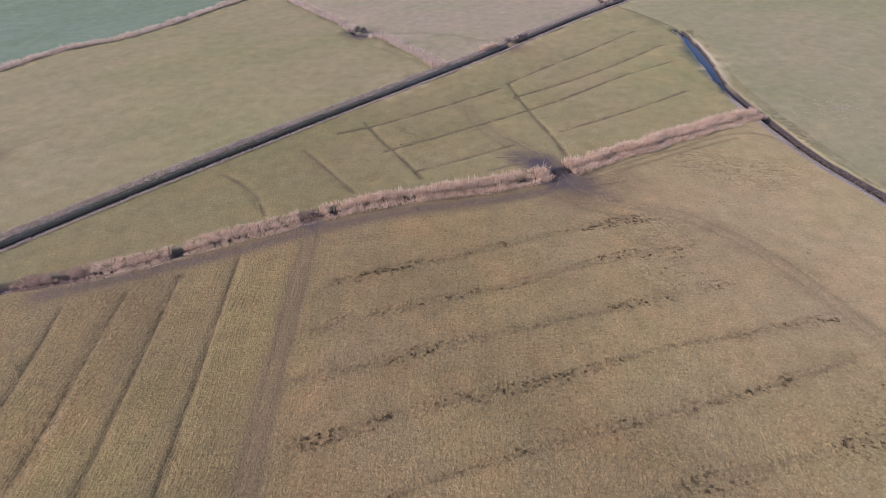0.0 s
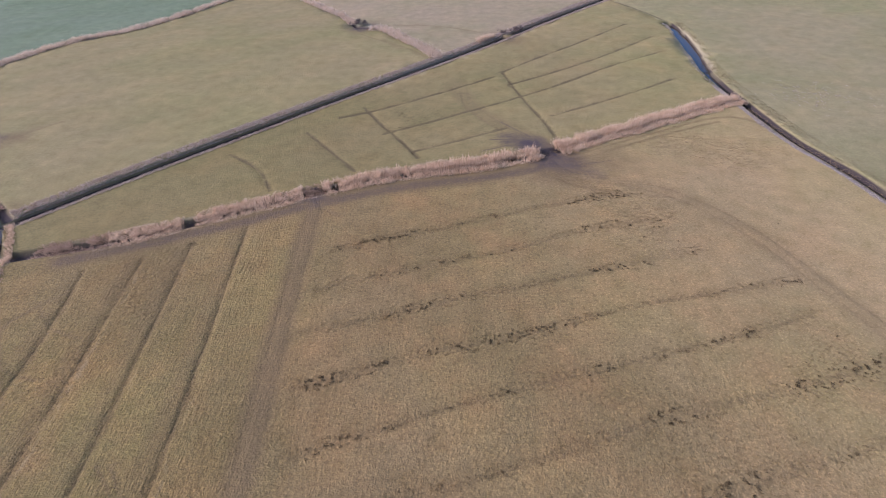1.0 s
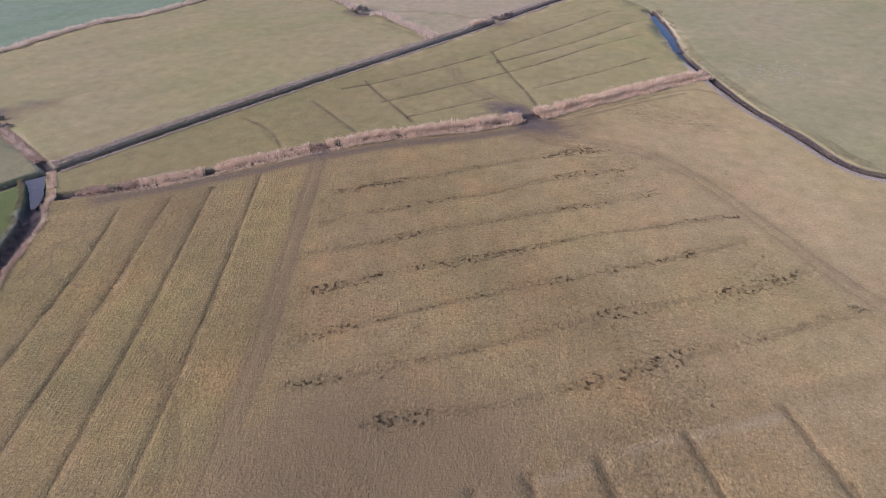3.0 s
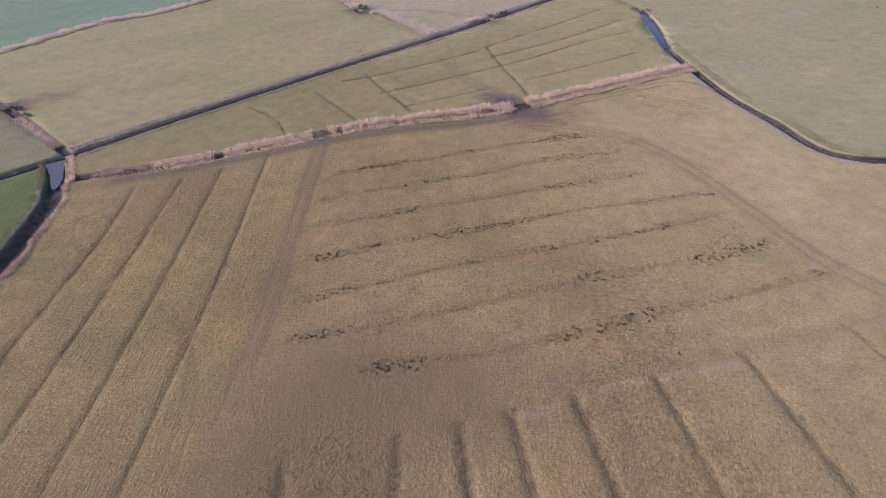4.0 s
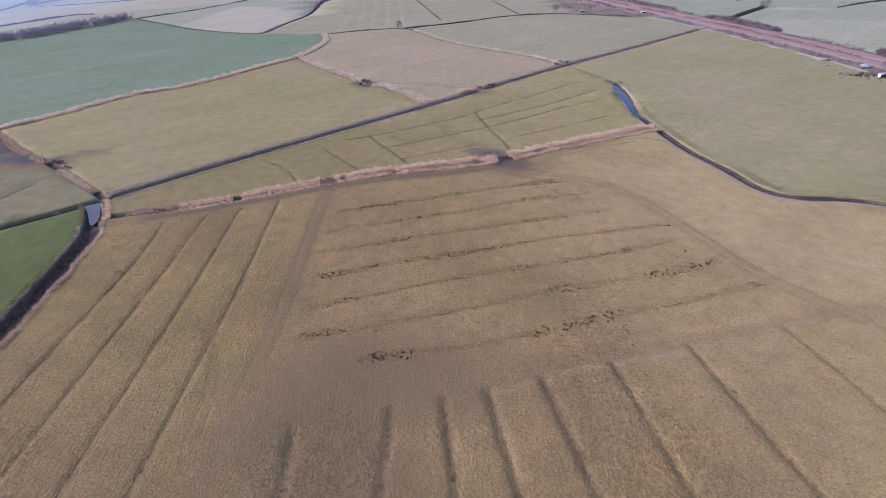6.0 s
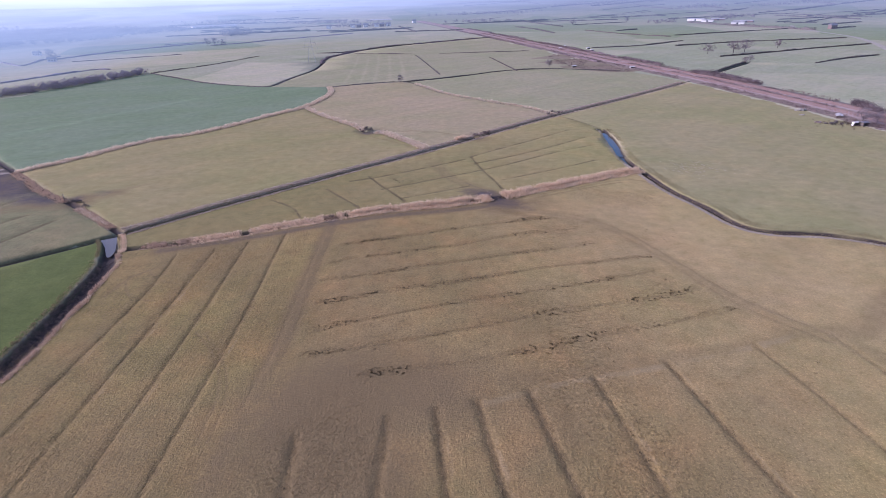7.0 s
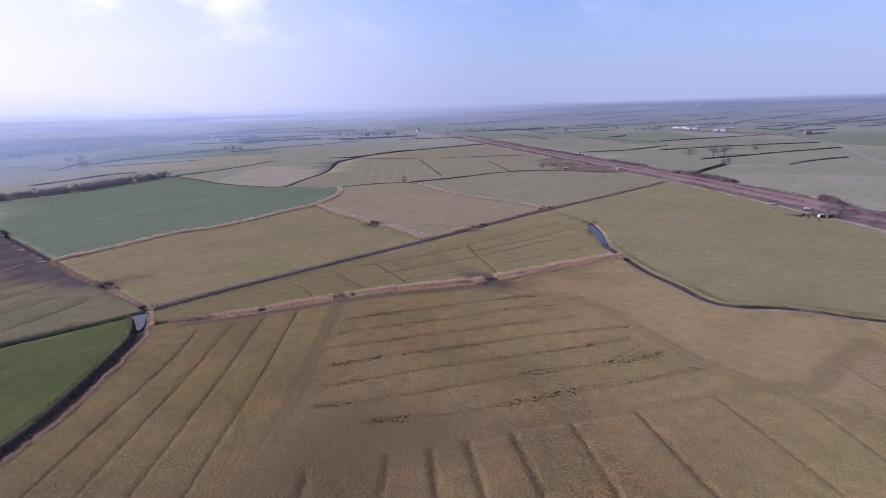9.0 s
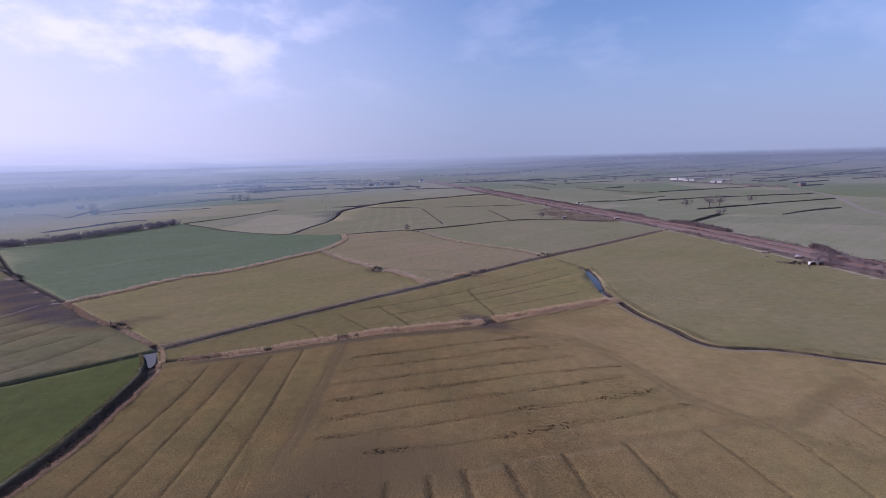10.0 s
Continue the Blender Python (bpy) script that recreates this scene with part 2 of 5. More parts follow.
RUST = plain_material("rusty rail", (0.16, 0.085, 0.06), (0.26, 0.16, 0.12), 4.0, 0.5, 0.6)
TIMBER = plain_material("old timber", (0.10, 0.08, 0.065), (0.18, 0.15, 0.125), 2.0, 0.9, 0, 0.3)
CINDER = plain_material("lineside earth", (0.095, 0.070, 0.054), (0.205, 0.158, 0.122), 0.22, 0.95, 0, 0.4)
LANE = plain_material("lane", (0.20, 0.178, 0.138), (0.30, 0.268, 0.21), 0.5, 0.95, 0, 0.3)
RENDERED = plain_material("white render", (0.66, 0.635, 0.585), (0.80, 0.775, 0.73), 0.8, 0.85)
BRICK = plain_material("brick", (0.16, 0.105, 0.088), (0.23, 0.16, 0.135), 2.0, 0.9)
SLATE = plain_material("slate", (0.10, 0.10, 0.11), (0.17, 0.16, 0.165), 1.5, 0.7)
SHEET = plain_material("sheet roofing", (0.26, 0.25, 0.235), (0.40, 0.385, 0.36), 0.3, 0.8)
STEEL = plain_material("galvanised steel", (0.30, 0.31, 0.32), (0.42, 0.43, 0.44), 2.0, 0.55, 0.7)
DARK = plain_material("dark opening", (0.02, 0.02, 0.022), (0.035, 0.035, 0.04), 1.0, 0.4)


# ---- small builders ----
def mesh_of(name, verts, faces, material):
    """A mesh from numpy corners and faces of one size."""
    me = bpy.data.meshes.new(name)
    verts, faces = np.asarray(verts, np.float32), np.asarray(faces, np.int32)
    k = faces.shape[1]
    me.vertices.add(len(verts))
    me.vertices.foreach_set("co", verts.ravel())
    me.loops.add(faces.size)
    me.loops.foreach_set("vertex_index", faces.ravel())
    me.polygons.add(len(faces))
    me.polygons.foreach_set("loop_start", np.arange(0, faces.size, k, dtype=np.int32))
    me.update(calc_edges=True)
    me.materials.append(material)
    return me


def part(name, bm, material, parent=None, label=""):
    me = bpy.data.meshes.new(name)
    bm.to_mesh(me)
    bm.free()
    me.materials.append(material)
    ob = new(name, me)
    ob.parent = parent
    return tagged(ob, label)


def thing(name, label, category, x=0.0, y=0.0, z=0.0, turn=0.0, group=""):
    ob = new(name)
    ob.empty_display_size = 0.2
    ob.matrix_basis = pose(x, y, z, 0, 0, turn)
    return tagged(ob, label, category, group)


def box(bm, x0, x1, y0, y1, z0, z1):
    m = Matrix.Translation(((x0 + x1) / 2, (y0 + y1) / 2, (z0 + z1) / 2)) @ Matrix.Diagonal((x1 - x0, y1 - y0, z1 - z0, 1))
    bmesh.ops.create_cube(bm, size=1, matrix=m)
    return bm


def smooth(points, step):
    """A Catmull-Rom curve through the points, one sample every step metres."""
    p = np.array(points, float)
    p = np.vstack([2 * p[0] - p[1], p, 2 * p[-1] - p[-2]])
    out = []
    for a, b, c, d in zip(p, p[1:], p[2:], p[3:]):
        n = max(1, int(np.linalg.norm(c - b) / step))
        t = np.arange(n)[:, None] / n
        out.append(0.5 * (2 * b + (c - a) * t + (2 * a - 5 * b + 4 * c - d) * t ** 2 + (3 * b - a - 3 * c + d) * t ** 3))
    return np.vstack(out + [p[-2][None]])


def sides(line):
    """Unit vectors to the left of a line at its samples."""
    d = np.gradient(line, axis=0)
    d /= np.linalg.norm(d, axis=1)[:, None] + 1e-9
    return np.stack([-d[:, 1], d[:, 0]], 1)


def away(p, line):
    """Distance of points from a line."""
    best = np.full(len(p), 1e9)
    lo, hi = line.min(0) - 30, line.max(0) + 30
    near = np.where(((p > lo) & (p < hi)).all(1))[0]
    q = p[near]
    d = np.full(len(q), 1e9)
    for a, b in zip(line, line[1:]):
        ab = b - a
        t = np.clip(((q - a) @ ab) / (ab @ ab + 1e-12), 0, 1)
        d = np.minimum(d, np.linalg.norm(q - a - t[:, None] * ab, axis=1))
    best[near] = d
    return best


def inside(p, poly):
    x, y = p[:, 0], p[:, 1]
    hit = np.zeros(len(p), bool)
    for (x0, y0), (x1, y1) in zip(poly, poly[1:] + poly[:1]):
        if y0 != y1:
            hit ^= ((y0 > y) != (y1 > y)) & (x < (x1 - x0) * (y - y0) / (y1 - y0) + x0)
    return hit


def rise(p):
    """The land climbs to low hills a long way off."""
    d = np.linalg.norm(p, axis=1)
    t = np.clip((d - 1500) / 1000, 0, 1)
    return 50 * t * t * (3 - 2 * t)


rng = np.random.default_rng(5)


def along(line, per_metre, spread, offset=0.0):
    """Random places along a line: n x 2."""
    seg = np.linalg.norm(np.diff(line, axis=0), axis=1)
    total = seg.sum()
    n = int(total * per_metre)
    s = np.sort(rng.random(n)) * total
    cum = np.concatenate([[0], np.cumsum(seg)])
    side = sides(line)
    x = [np.interp(s, cum, line[:, i]) for i in (0, 1)]
    nx = [np.interp(s, cum, side[:, i]) for i in (0, 1)]
    o = offset + (rng.random(n) - 0.5) * 2 * spread
    return np.stack([x[0] + nx[0] * o, x[1] + nx[1] * o], 1)


def blades(name, centres, each, radius, height, width, lean, material, plume=0.0):
    """Many upright tapering blades, three corners each, or with a plume as a second leaf at the tip. centres: n x 3."""
    n = len(centres) * each
    c = np.repeat(centres, each, 0)
    hs = np.repeat(rng.uniform(0.65, 1.15, len(centres)), each) * rng.uniform(0.75, 1.1, n) * height
    ang, rad = rng.uniform(0, 2 * np.pi, n), np.sqrt(rng.random(n)) * radius
    foot = c + np.stack([np.cos(ang) * rad, np.sin(ang) * rad, np.full(n, -0.05)], 1)
    turn = rng.uniform(0, np.pi, n)
    w = np.stack([np.cos(turn), np.sin(turn), np.zeros(n)], 1) * (width * rng.uniform(0.6, 1.3, n))[:, None] / 2
    tilt = np.stack([np.cos(ang) * lean + rng.normal(0, lean * 0.6, n), np.sin(ang) * lean + rng.normal(0, lean * 0.6, n), np.ones(n)], 1)
    tip = foot + tilt * hs[:, None]
    if plume:
        mid = foot + tilt * (hs * 0.72)[:, None]
        v = np.stack([foot - w * 0.5, foot + w * 0.5, mid + w * plume, tip, mid - w * plume], 1).reshape(-1, 3)
        f = np.arange(n * 5).reshape(-1, 5)
    else:
        v = np.stack([foot - w, foot + w, tip], 1).reshape(-1, 3)
        f = np.arange(n * 3).reshape(-1, 3)
    return mesh_of(name, v, f, material)


def leafage(name, centres, radii, each, size, material):
    """Loose small leaves and twig ends filling round clumps. centres n x 3, radii n."""
    n = len(centres) * each
    c, r = np.repeat(centres, each, 0), np.repeat(radii, each)
    d = rng.normal(size=(n, 3))
    d /= np.linalg.norm(d, axis=1)[:, None]
    p = c + d * (r * rng.random(n) ** 0.4)[:, None] * (1, 1, 0.8)
    a, b = rng.normal(size=(n, 3)), rng.normal(size=(n, 3))
    a, b = (q / np.linalg.norm(q, axis=1)[:, None] * (size * rng.uniform(0.5, 1.4, n))[:, None] for q in (a, b))
    v = np.stack([p - a * 0.6, p + a * 0.6 - b * 0.2, p + b], 1).reshape(-1, 3)
    return mesh_of(name, v, np.arange(n * 3).reshape(-1, 3), material)


# ---- the lie of the land ----
DRAIN = smooth([(-330, -135), (-200, -31), (-98.5, 52.6), (-79.5, 69.5), (-59.4, 90.6), (-30.5, 119.5), (9.7, 158.8), (36.5, 187), (62.5, 213), (110.8, 257.7), (165.6, 311)], 3)
DRAIN = DRAIN - sides(DRAIN) * 0.45
REED_DITCH = smooth([(-72.5, 60.5), (-61.3, 63.2), (-50.1, 67.2), (-37.5, 73), (-24.5, 78.9), (-9, 84.2), (8.9, 87.8), (22, 92.6), (35.7, 99.2), (49.6, 106), (71.7, 116.6)], 2)
RHYNE = smooth([(75.6, 179), (75.5, 174), (74, 157.3), (71.4, 137), (71.9, 119.5), (74.5, 96), (78.3, 82.8), (80.9, 70.5), (86, 65), (99.8, 62.4), (110.5, 56.6), (117.3, 52.8), (160, 30), (230, 10)], 2)
WEST_DITCH = smooth([(-73.2, 56.5), (-70.8, 51), (-68, 33), (-66.2, 16), (-66.3, 3.9), (-67, -8), (-70, -60), (-72, -168)], 2)
POND = smooth([(-79.8, 68.4), (-78.4, 66.2), (-76.6, 63.4), (-75.0, 60.6), (-73.6, 57.4)], 1)
CROP_DITCH = smooth([(-78.9, 71.6), (-104, 92.5), (-122.7, 106), (-148, 128), (-199.5, 170.7), (-217.5, 185.8), (-300, 270)], 4)
CROP_EDGE = smooth([(-148, 128), (-135.8, 146.8), (-123.9, 171), (-104.4, 189), (-86, 223.6), (-72.6, 247.9), (-67.2, 290), (-73.6, 321.7)], 4)
BEND_DITCH = smooth([(-72, 246), (-56.7, 221.5), (-36.5, 195.3), (-28.7, 181), (-20.3, 178.5), (-6.6, 159), (-1.5, 150.5)], 3)
NORTH_DITCH = smooth([(-73.6, 321.7), (-41.6, 338), (-22, 341), (6.9, 285.7), (28.3, 258.3), (50, 234), (60.9, 213)], 4)
FAR_DITCH = smooth([(-22, 341), (11.2, 359), (50.8, 390), (91.5, 399), (148, 373)], 5)
FAR_RHYNE = smooth([(-250, 426), (-210, 390), (-169, 354), (-125, 331), (-117.5, 332), (-113.5, 376), (-108, 426), (-112, 484), (-116, 535), (-77.6, 645), (0, 726), (70, 790)], 5)
EAST_DITCH = smooth([(200.8, 349), (230, 380), (258.7, 411)], 5)
# line, half width at the top, at the bottom, depth
DITCHES = [(DRAIN, 1.75, 0.95, 1.35), (REED_DITCH, 1.5, 0.5, 0.95), (RHYNE, 1.45, 0.75, 1.3), (WEST_DITCH, 2.2, 1.0, 1.1), (POND, 1.9, 1.3, 1.0),
           (CROP_DITCH, 1.3, 0.5, 0.9), (CROP_EDGE, 1.2, 0.5, 0.8), (BEND_DITCH, 1.1, 0.4, 0.8), (NORTH_DITCH, 1.2, 0.4, 0.8),
           (FAR_DITCH, 1.6, 0.6, 0.9), (FAR_RHYNE, 1.8, 0.8, 0.9), (EAST_DITCH, 1.8, 0.7, 1.1)]
# where the rhyne widens into a pool
BROAD = smooth([(75.6, 175), (74, 157), (71.5, 137)], 2)
BROADEST = BROAD[4:-6]
DITCHES += [(BROAD, 1.75, 1.1, 1.3), (BROADEST, 2.1, 1.5, 1.3)]


def lane_line(*pts):
    return smooth(list(pts), 3)


# grips: shallow drains cut by hand across the grass
HEAD_GRIP = lane_line((62.4, 211), (68, 199), (72, 190), (75.2, 181))
LONG_GRIPS = [lane_line((-57.2, 57), (-55.2, 40), (-54.9, 6), (-54.5, -30), (-54.5, -150)), lane_line((-49, 60), (-47.6, 28.9), (-46.8, -5), (-46.3, -30), (-46.3, -150)),
              lane_line((-42.3, 63.8), (-40, 29.4), (-38.6, -8), (-37.8, -30), (-37.8, -150)), lane_line((-34.2, 68), (-31.6, 29.3), (-30.4, -9), (-29.8, -30), (-29.8, -150))]
CROSS_GRIPS = [lane_line((-18.2, 61.3), (-7.9, 64.7), (5.3, 68.6), (18.5, 73), (34.5, 77)), lane_line((-18.8, 52.2), (-6.1, 56.2), (12.2, 61.2), (23.2, 65.6), (39, 69)),
               lane_line((-19.5, 43.4), (0.9, 49.2), (22.9, 55), (41, 60)), lane_line((-18.1, 34.3), (-2.8, 39.2), (11.1, 42.6), (25.9, 47.2), (43.5, 50.7), (53, 52.6)),
               lane_line((-17, 25), (-5.8, 29), (6.8, 33), (21.2, 36.8), (39.7, 41.8), (51, 45.4)), lane_line((-17, 17.4), (-3.3, 20.6), (11.7, 24.9), (27.3, 29.8), (45.6, 34.2), (58, 37.9)),
               lane_line((-5.9, 12.3), (3, 13.7), (11.3, 15.2), (29, 20.6), (46.8, 25.5), (61, 29.8))]
SOUTH_GRIPS = [lane_line((-13.9, -0.8), (-13.1, -9.3), (-12.2, -30), (-12.2, -150)), lane_line((-1.6, 2.5), (-1.7, -9.9), (-1.5, -30), (-1.5, -150)), lane_line((5.1, 4.2), (6.6, -9.9), (8.4, -30), (8.4, -150)),
               lane_line((11.2, 5.6), (13.6, -10), (17, -30), (17, -150)), lane_line((19.2, 7.4), (22.3, -10.1), (26, -30), (26, -150)), lane_line((29.7, 10.6), (32.9, -10.2), (36, -30), (36, -150)),
               lane_line((42, 13.8), (46.6, -10.3), (51, -30), (51, -150)), lane_line((58.2, 18.9), (60, 11.2), (61.7, 3), (64.5, -16)),
               lane_line((73.3, 19.4), (74.4, 11), (75.5, -8)), lane_line((90.6, 29.6), (91, 20), (91.5, 4))]
MID_GRIPS = [lane_line((16, 138.1), (27.8, 149), (45.9, 165), (59.9, 178.2)), lane_line((13.8, 135.1), (1.7, 126.5), (-12, 117.4), (-24.7, 111)),
             lane_line((17, 129.2), (32.4, 138.8), (47.4, 150), (65, 165.3)), lane_line((-13.4, 102.4), (1.4, 110.5), (21.2, 122.5), (32.3, 130.2), (48.8, 142.6), (63.9, 151.6)),
             lane_line((-6.9, 94), (6.1, 100), (14, 104)), lane_line((25.3, 110), (39.4, 117.8), (50.9, 124.6), (60, 130.6)), lane_line((-19.4, 116.6), (-13.7, 105.6), (-9.5, 98.9), (-5.6, 91.6)),
             lane_line((-31, 103.6), (-21.6, 91.2), (-18, 86.5)), lane_line((16, 138.1), (19.5, 120.4), (23.3, 105.3), (24.4, 98)), lane_line((-45.7, 94.2), (-38, 88), (-33.5, 80))]
WEST_GRIPS = [lane_line((-122, 42), (-111, 56.1), (-106.3, 66.5), (-102.4, 81)), lane_line((-128, 54), (-122.9, 66.3), (-113, 86)), lane_line((-137, 64), (-132.4, 77.4), (-126, 97.6)),
              lane_line((-146, 76), (-141.3, 87.8), (-135, 102)), lane_line((-154, 84), (-149, 96), (-144, 106)), lane_line((-164, 92), (-158, 104), (-153, 114))]
GATE_RUTS = [lane_line((-38, 24), (-32, 17), (-28, 8), (-27, -2)), lane_line((-36.5, 24), (-30.7, 16.6), (-26.6, 7.6), (-25.5, -2)), lane_line((-60, 50), (-56, 45), (-50, 43)), lane_line((-62, 44), (-58, 38), (-52, 36)),
        lane_line((22, 91), (22.6, 87.5), (25, 84.5), (29, 83)), lane_line((21.4, 91), (20.4, 87.5), (17.4, 85.2), (12, 84)), lane_line((22.6, 91), (24.6, 88.6), (28.5, 87.6), (34, 88.6)),
        lane_line((21.6, 94.5), (19.6, 97), (15.6, 98.6), (10, 98.6)), lane_line((21.6, 94.5), (20.3, 98.2), (17, 102), (13, 107)), lane_line((21.4, 94), (18, 95.6), (13, 95.6), (8, 93.6)),
        lane_line((-24, 77), (-22, 73.5), (-19, 71)), lane_line((-25, 77), (-29, 73.5), (-35, 71))]
TRACK_RUTS = [
        lane_line((30, 82.5), (42, 77.3), (51.6, 65.6), (57.8, 49), (64, 33), (73, 20.6)), lane_line((29, 81), (41, 75.5), (50, 63.6), (56, 47.4), (62, 31.2), (71.4, 18.8)),
        lane_line((24, 90), (30, 92.5), (40, 97.5), (52, 103), (62, 107), (69, 106), (73, 98)), lane_line((24.5, 88.5), (31, 91), (41, 96), (53, 101.5), (62, 105)),
        lane_line((21, 90), (20, 84), (28, 78), (42, 75)), lane_line((22, 89), (26, 84), (36, 79)), lane_line((-24, 76), (-10, 79.5), (6, 82.5), (18, 86)),
        lane_line((-24.4, 74), (-24, 55.2), (-23.4, 40.7), (-23.2, 32.6), (-22.8, 20), (-23.2, 4)), lane_line((-22.2, 74), (-21.8, 57.6), (-21.4, 42.5), (-20.6, 29.8), (-20.8, 12))]
FIELD_RUTS = [
        lane_line((-25, 75), (-40, 68), (-54, 61.5)), lane_line((23, 95), (16, 102), (8, 116), (6, 124)), lane_line((22, 95), (14, 101), (6, 114), (4.5, 124)),
        lane_line((20, 167), (5, 178), (-12, 183), (-27, 180)), lane_line((-29, 176), (-23, 170), (-12, 160), (-5, 151)),
        lane_line((-57, 52), (-62, 46), (-63, 38)), lane_line((-104, 95), (-98, 104), (-92, 112)), lane_line((-107, 90), (-125, 88), (-150, 95))]
# pale dried silt: line, half width
SILT = [((RHYNE - sides(RHYNE) * 2.3)[24:70], 0.9), (lane_line((-168, 102), (-160, 108), (-156.5, 124)), 0.5), (CROP_DITCH[CROP_DITCH[:, 0] < -146] + sides(CROP_DITCH)[CROP_DITCH[:, 0] < -146] * 2.2, 0.9)]
# line, half width, depth, trodden earth, rank growth
GRIPS = ([(g, 0.25, 0.2, 0.6, 0.3) for g in LONG_GRIPS] + [(g, 1.2, 0.14, 0.25, 0.4) for g in CROSS_GRIPS]
         + [(g, 0.58, 0.36, 1.0, 0.2) for g in SOUTH_GRIPS[:5]] + [(g, 0.45, 0.28, 0.7, 0.25) for g in SOUTH_GRIPS[5:7]] + [(g, 0.45, 0.15, 0.4, 0.1) for g in SOUTH_GRIPS[7:]]
         + [(g, 0.8, 0.18, 0.35, 0.78) for g in MID_GRIPS + [HEAD_GRIP]] + [(g, 1.0, 0.3, 0.35, 0.8) for g in WEST_GRIPS] + [(g, 0.7, 0.02, 0.0, 0.0) for g, _ in SILT[1:2]] + [(g, 0.32, 0.06, 0.6, 0.0) for g in GATE_RUTS + TRACK_RUTS + FIELD_RUTS])
# trodden ways: line, half width, strength
WAYS = [(lane_line((-23.8, 77), (-22.6, 40), (-21.8, 18), (-22.6, 2), (-22.5, -30), (-22.5, -150)), 2.0, 0.82),
        (lane_line((-62, 60), (-38, 69), (-24, 75), (-8, 80.5), (10, 84), (24, 88)), 2.6, 0.95),
        (lane_line((24, 86), (42, 76), (51, 64.4), (57, 48), (63, 32), (72.4, 19.8), (86, 4)), 2.4, 0.42),
        (lane_line((-16, 5.5), (-2, 5.5), (10.6, 9), (30, 12.3), (43, 15), (57, 18.4), (68, 21.5)), 1.7, 0.36),
        (lane_line((20.3, 97.6), (10.5, 110.1), (5.7, 119.5), (1.8, 134)), 2.6, 0.42), (lane_line((66, 22.5), (79.4, 22.2), (90.6, 32), (104, 41)), 2.6, 0.5), (lane_line((-140, 84), (-116, 92.7), (-110, 97), (-104, 102), (-97, 104.5)), 1.5, 0.9)]
WAYS += [(g + (-0.6, 0), 1.5, 0.34) for g in SOUTH_GRIPS[:7]] + [(g + (-1.3, 0), 1.6, 0.36) for g in LONG_GRIPS]
# trodden spots: x, y, radius, strength
SPOTS = [(22.3, 91.8, 4.5, 1.8), (22.5, 87.5, 8, 1.2), (19, 96, 5, 0.9), (15, 99, 4, 0.6), (89, 57, 6, 0.4), (34, 88, 7, 0.5), (-24, 75.3, 3.5, 0.9), (-10, 4, 16, 1.2), (3, 8, 11, 1.0), (-6, -9, 13, 1.1), (-20, -6, 8, 0.7), (8, 6, 6, 0.8), (-42, -4, 26, 0.4), (24, -10, 26, 0.34), (14, 9, 8, 0.3), (52, 5, 1.3, 0.6), (20.5, 165.5, 6, 0.8)]
SPOTS += [
         (19, 171, 6, 0.5), (-28, 179.5, 5, 0.9), (-24, 186, 6, 0.45), (-168, 134, 30, 1.5), (-142, 114, 16, 1.2), (-118, 96, 8, 0.6), (-105, 95, 6, 1.1), (-112, 93, 5, 0.9), (-97, 103, 4, 0.7), (-80, 75, 4, 0.6),
         (-60, 62, 4, 0.5), (-39, 71, 4, 0.55), (100, 58, 5, 0.4), (-190, 150, 22, 1.2), (74, 108, 5, 0.35)]
# paler dry grass and painted sunlit grip edges: line, half width, strength
PALE_AND_LIT_EDGES = [(lane_line((11, 4.6), (25, 9.4), (42.1, 13.2), (58.4, 18), (66.3, 20.8)), 1.1, 0.40), (lane_line((-1, 3), (5.4, 3.2)), 0.9, 0.35), (lane_line((62.5, 36), (68, 27), (75, 19)), 1.2, 0.35),
              (lane_line((80, 20), (92, 30), (106, 39)) + (1.5, -2.5), 2.4, 0.4)]
STRIPS = [lane_line((x, 340), (x - 9, 440), (x - 20, 540)) for x in (-66, -55, -45, -34, -23)]
# pale strips in the far field; fringes painting the sunlit east banks of grips
PALE_AND_LIT_EDGES += [(g, 2.6, 0.5) for g in STRIPS] + [(g + (0.9, 0), 0.55, 0.34) for g in LONG_GRIPS + SOUTH_GRIPS[:7]]
# wet poached mud: x, y, radius, strength
WET = [(22.2, 92.5, 2.6, 1.0), (21, 89.5, 4.0, 0.75), (24.5, 88.5, 4.5, 0.6), (18.5, 96, 4.0, 0.85), (14.5, 98.5, 3.5, 0.6), (29, 84, 3.0, 0.4), (-24.3, 77, 2.2, 0.7), (20.6, 166.5, 3.0, 0.6), (22, 169, 2.4, 0.5), (-28.3, 180, 3.0, 0.9), (-24, 183, 4.0, 0.5),
       (-205, 168, 12, 0.9), (-190, 152, 14, 0.9), (-173, 138, 13, 0.95), (-157, 122, 12, 0.95), (-142, 111, 10, 0.9), (-131, 105, 8, 0.8), (-122, 99, 5, 0.85), (-115, 96.5, 4, 0.9), (-108, 98, 3, 0.7), (-102, 103, 3, 0.5), (-186, 128, 16, 0.5)]
# fields: corners and the colour of their sward
MAIN = [(-72, -170), (-70, -60), (-66.3, 3.9), (-66.2, 16), (-68, 33), (-70.8, 51), (-73, 60.5), (-61.3, 63.2), (-50, 67.2), (-37.5, 73), (-24.5, 78.9), (-9, 84.2), (8.9, 87.8), (22, 92.6),
        (35.7, 99.2), (49.6, 106), (71.7, 116.6), (74.5, 96), (78.3, 82.8), (80.9, 70.5), (86, 65), (99.8, 62.4), (117.3, 52.8), (160, 30), (165, -170)]
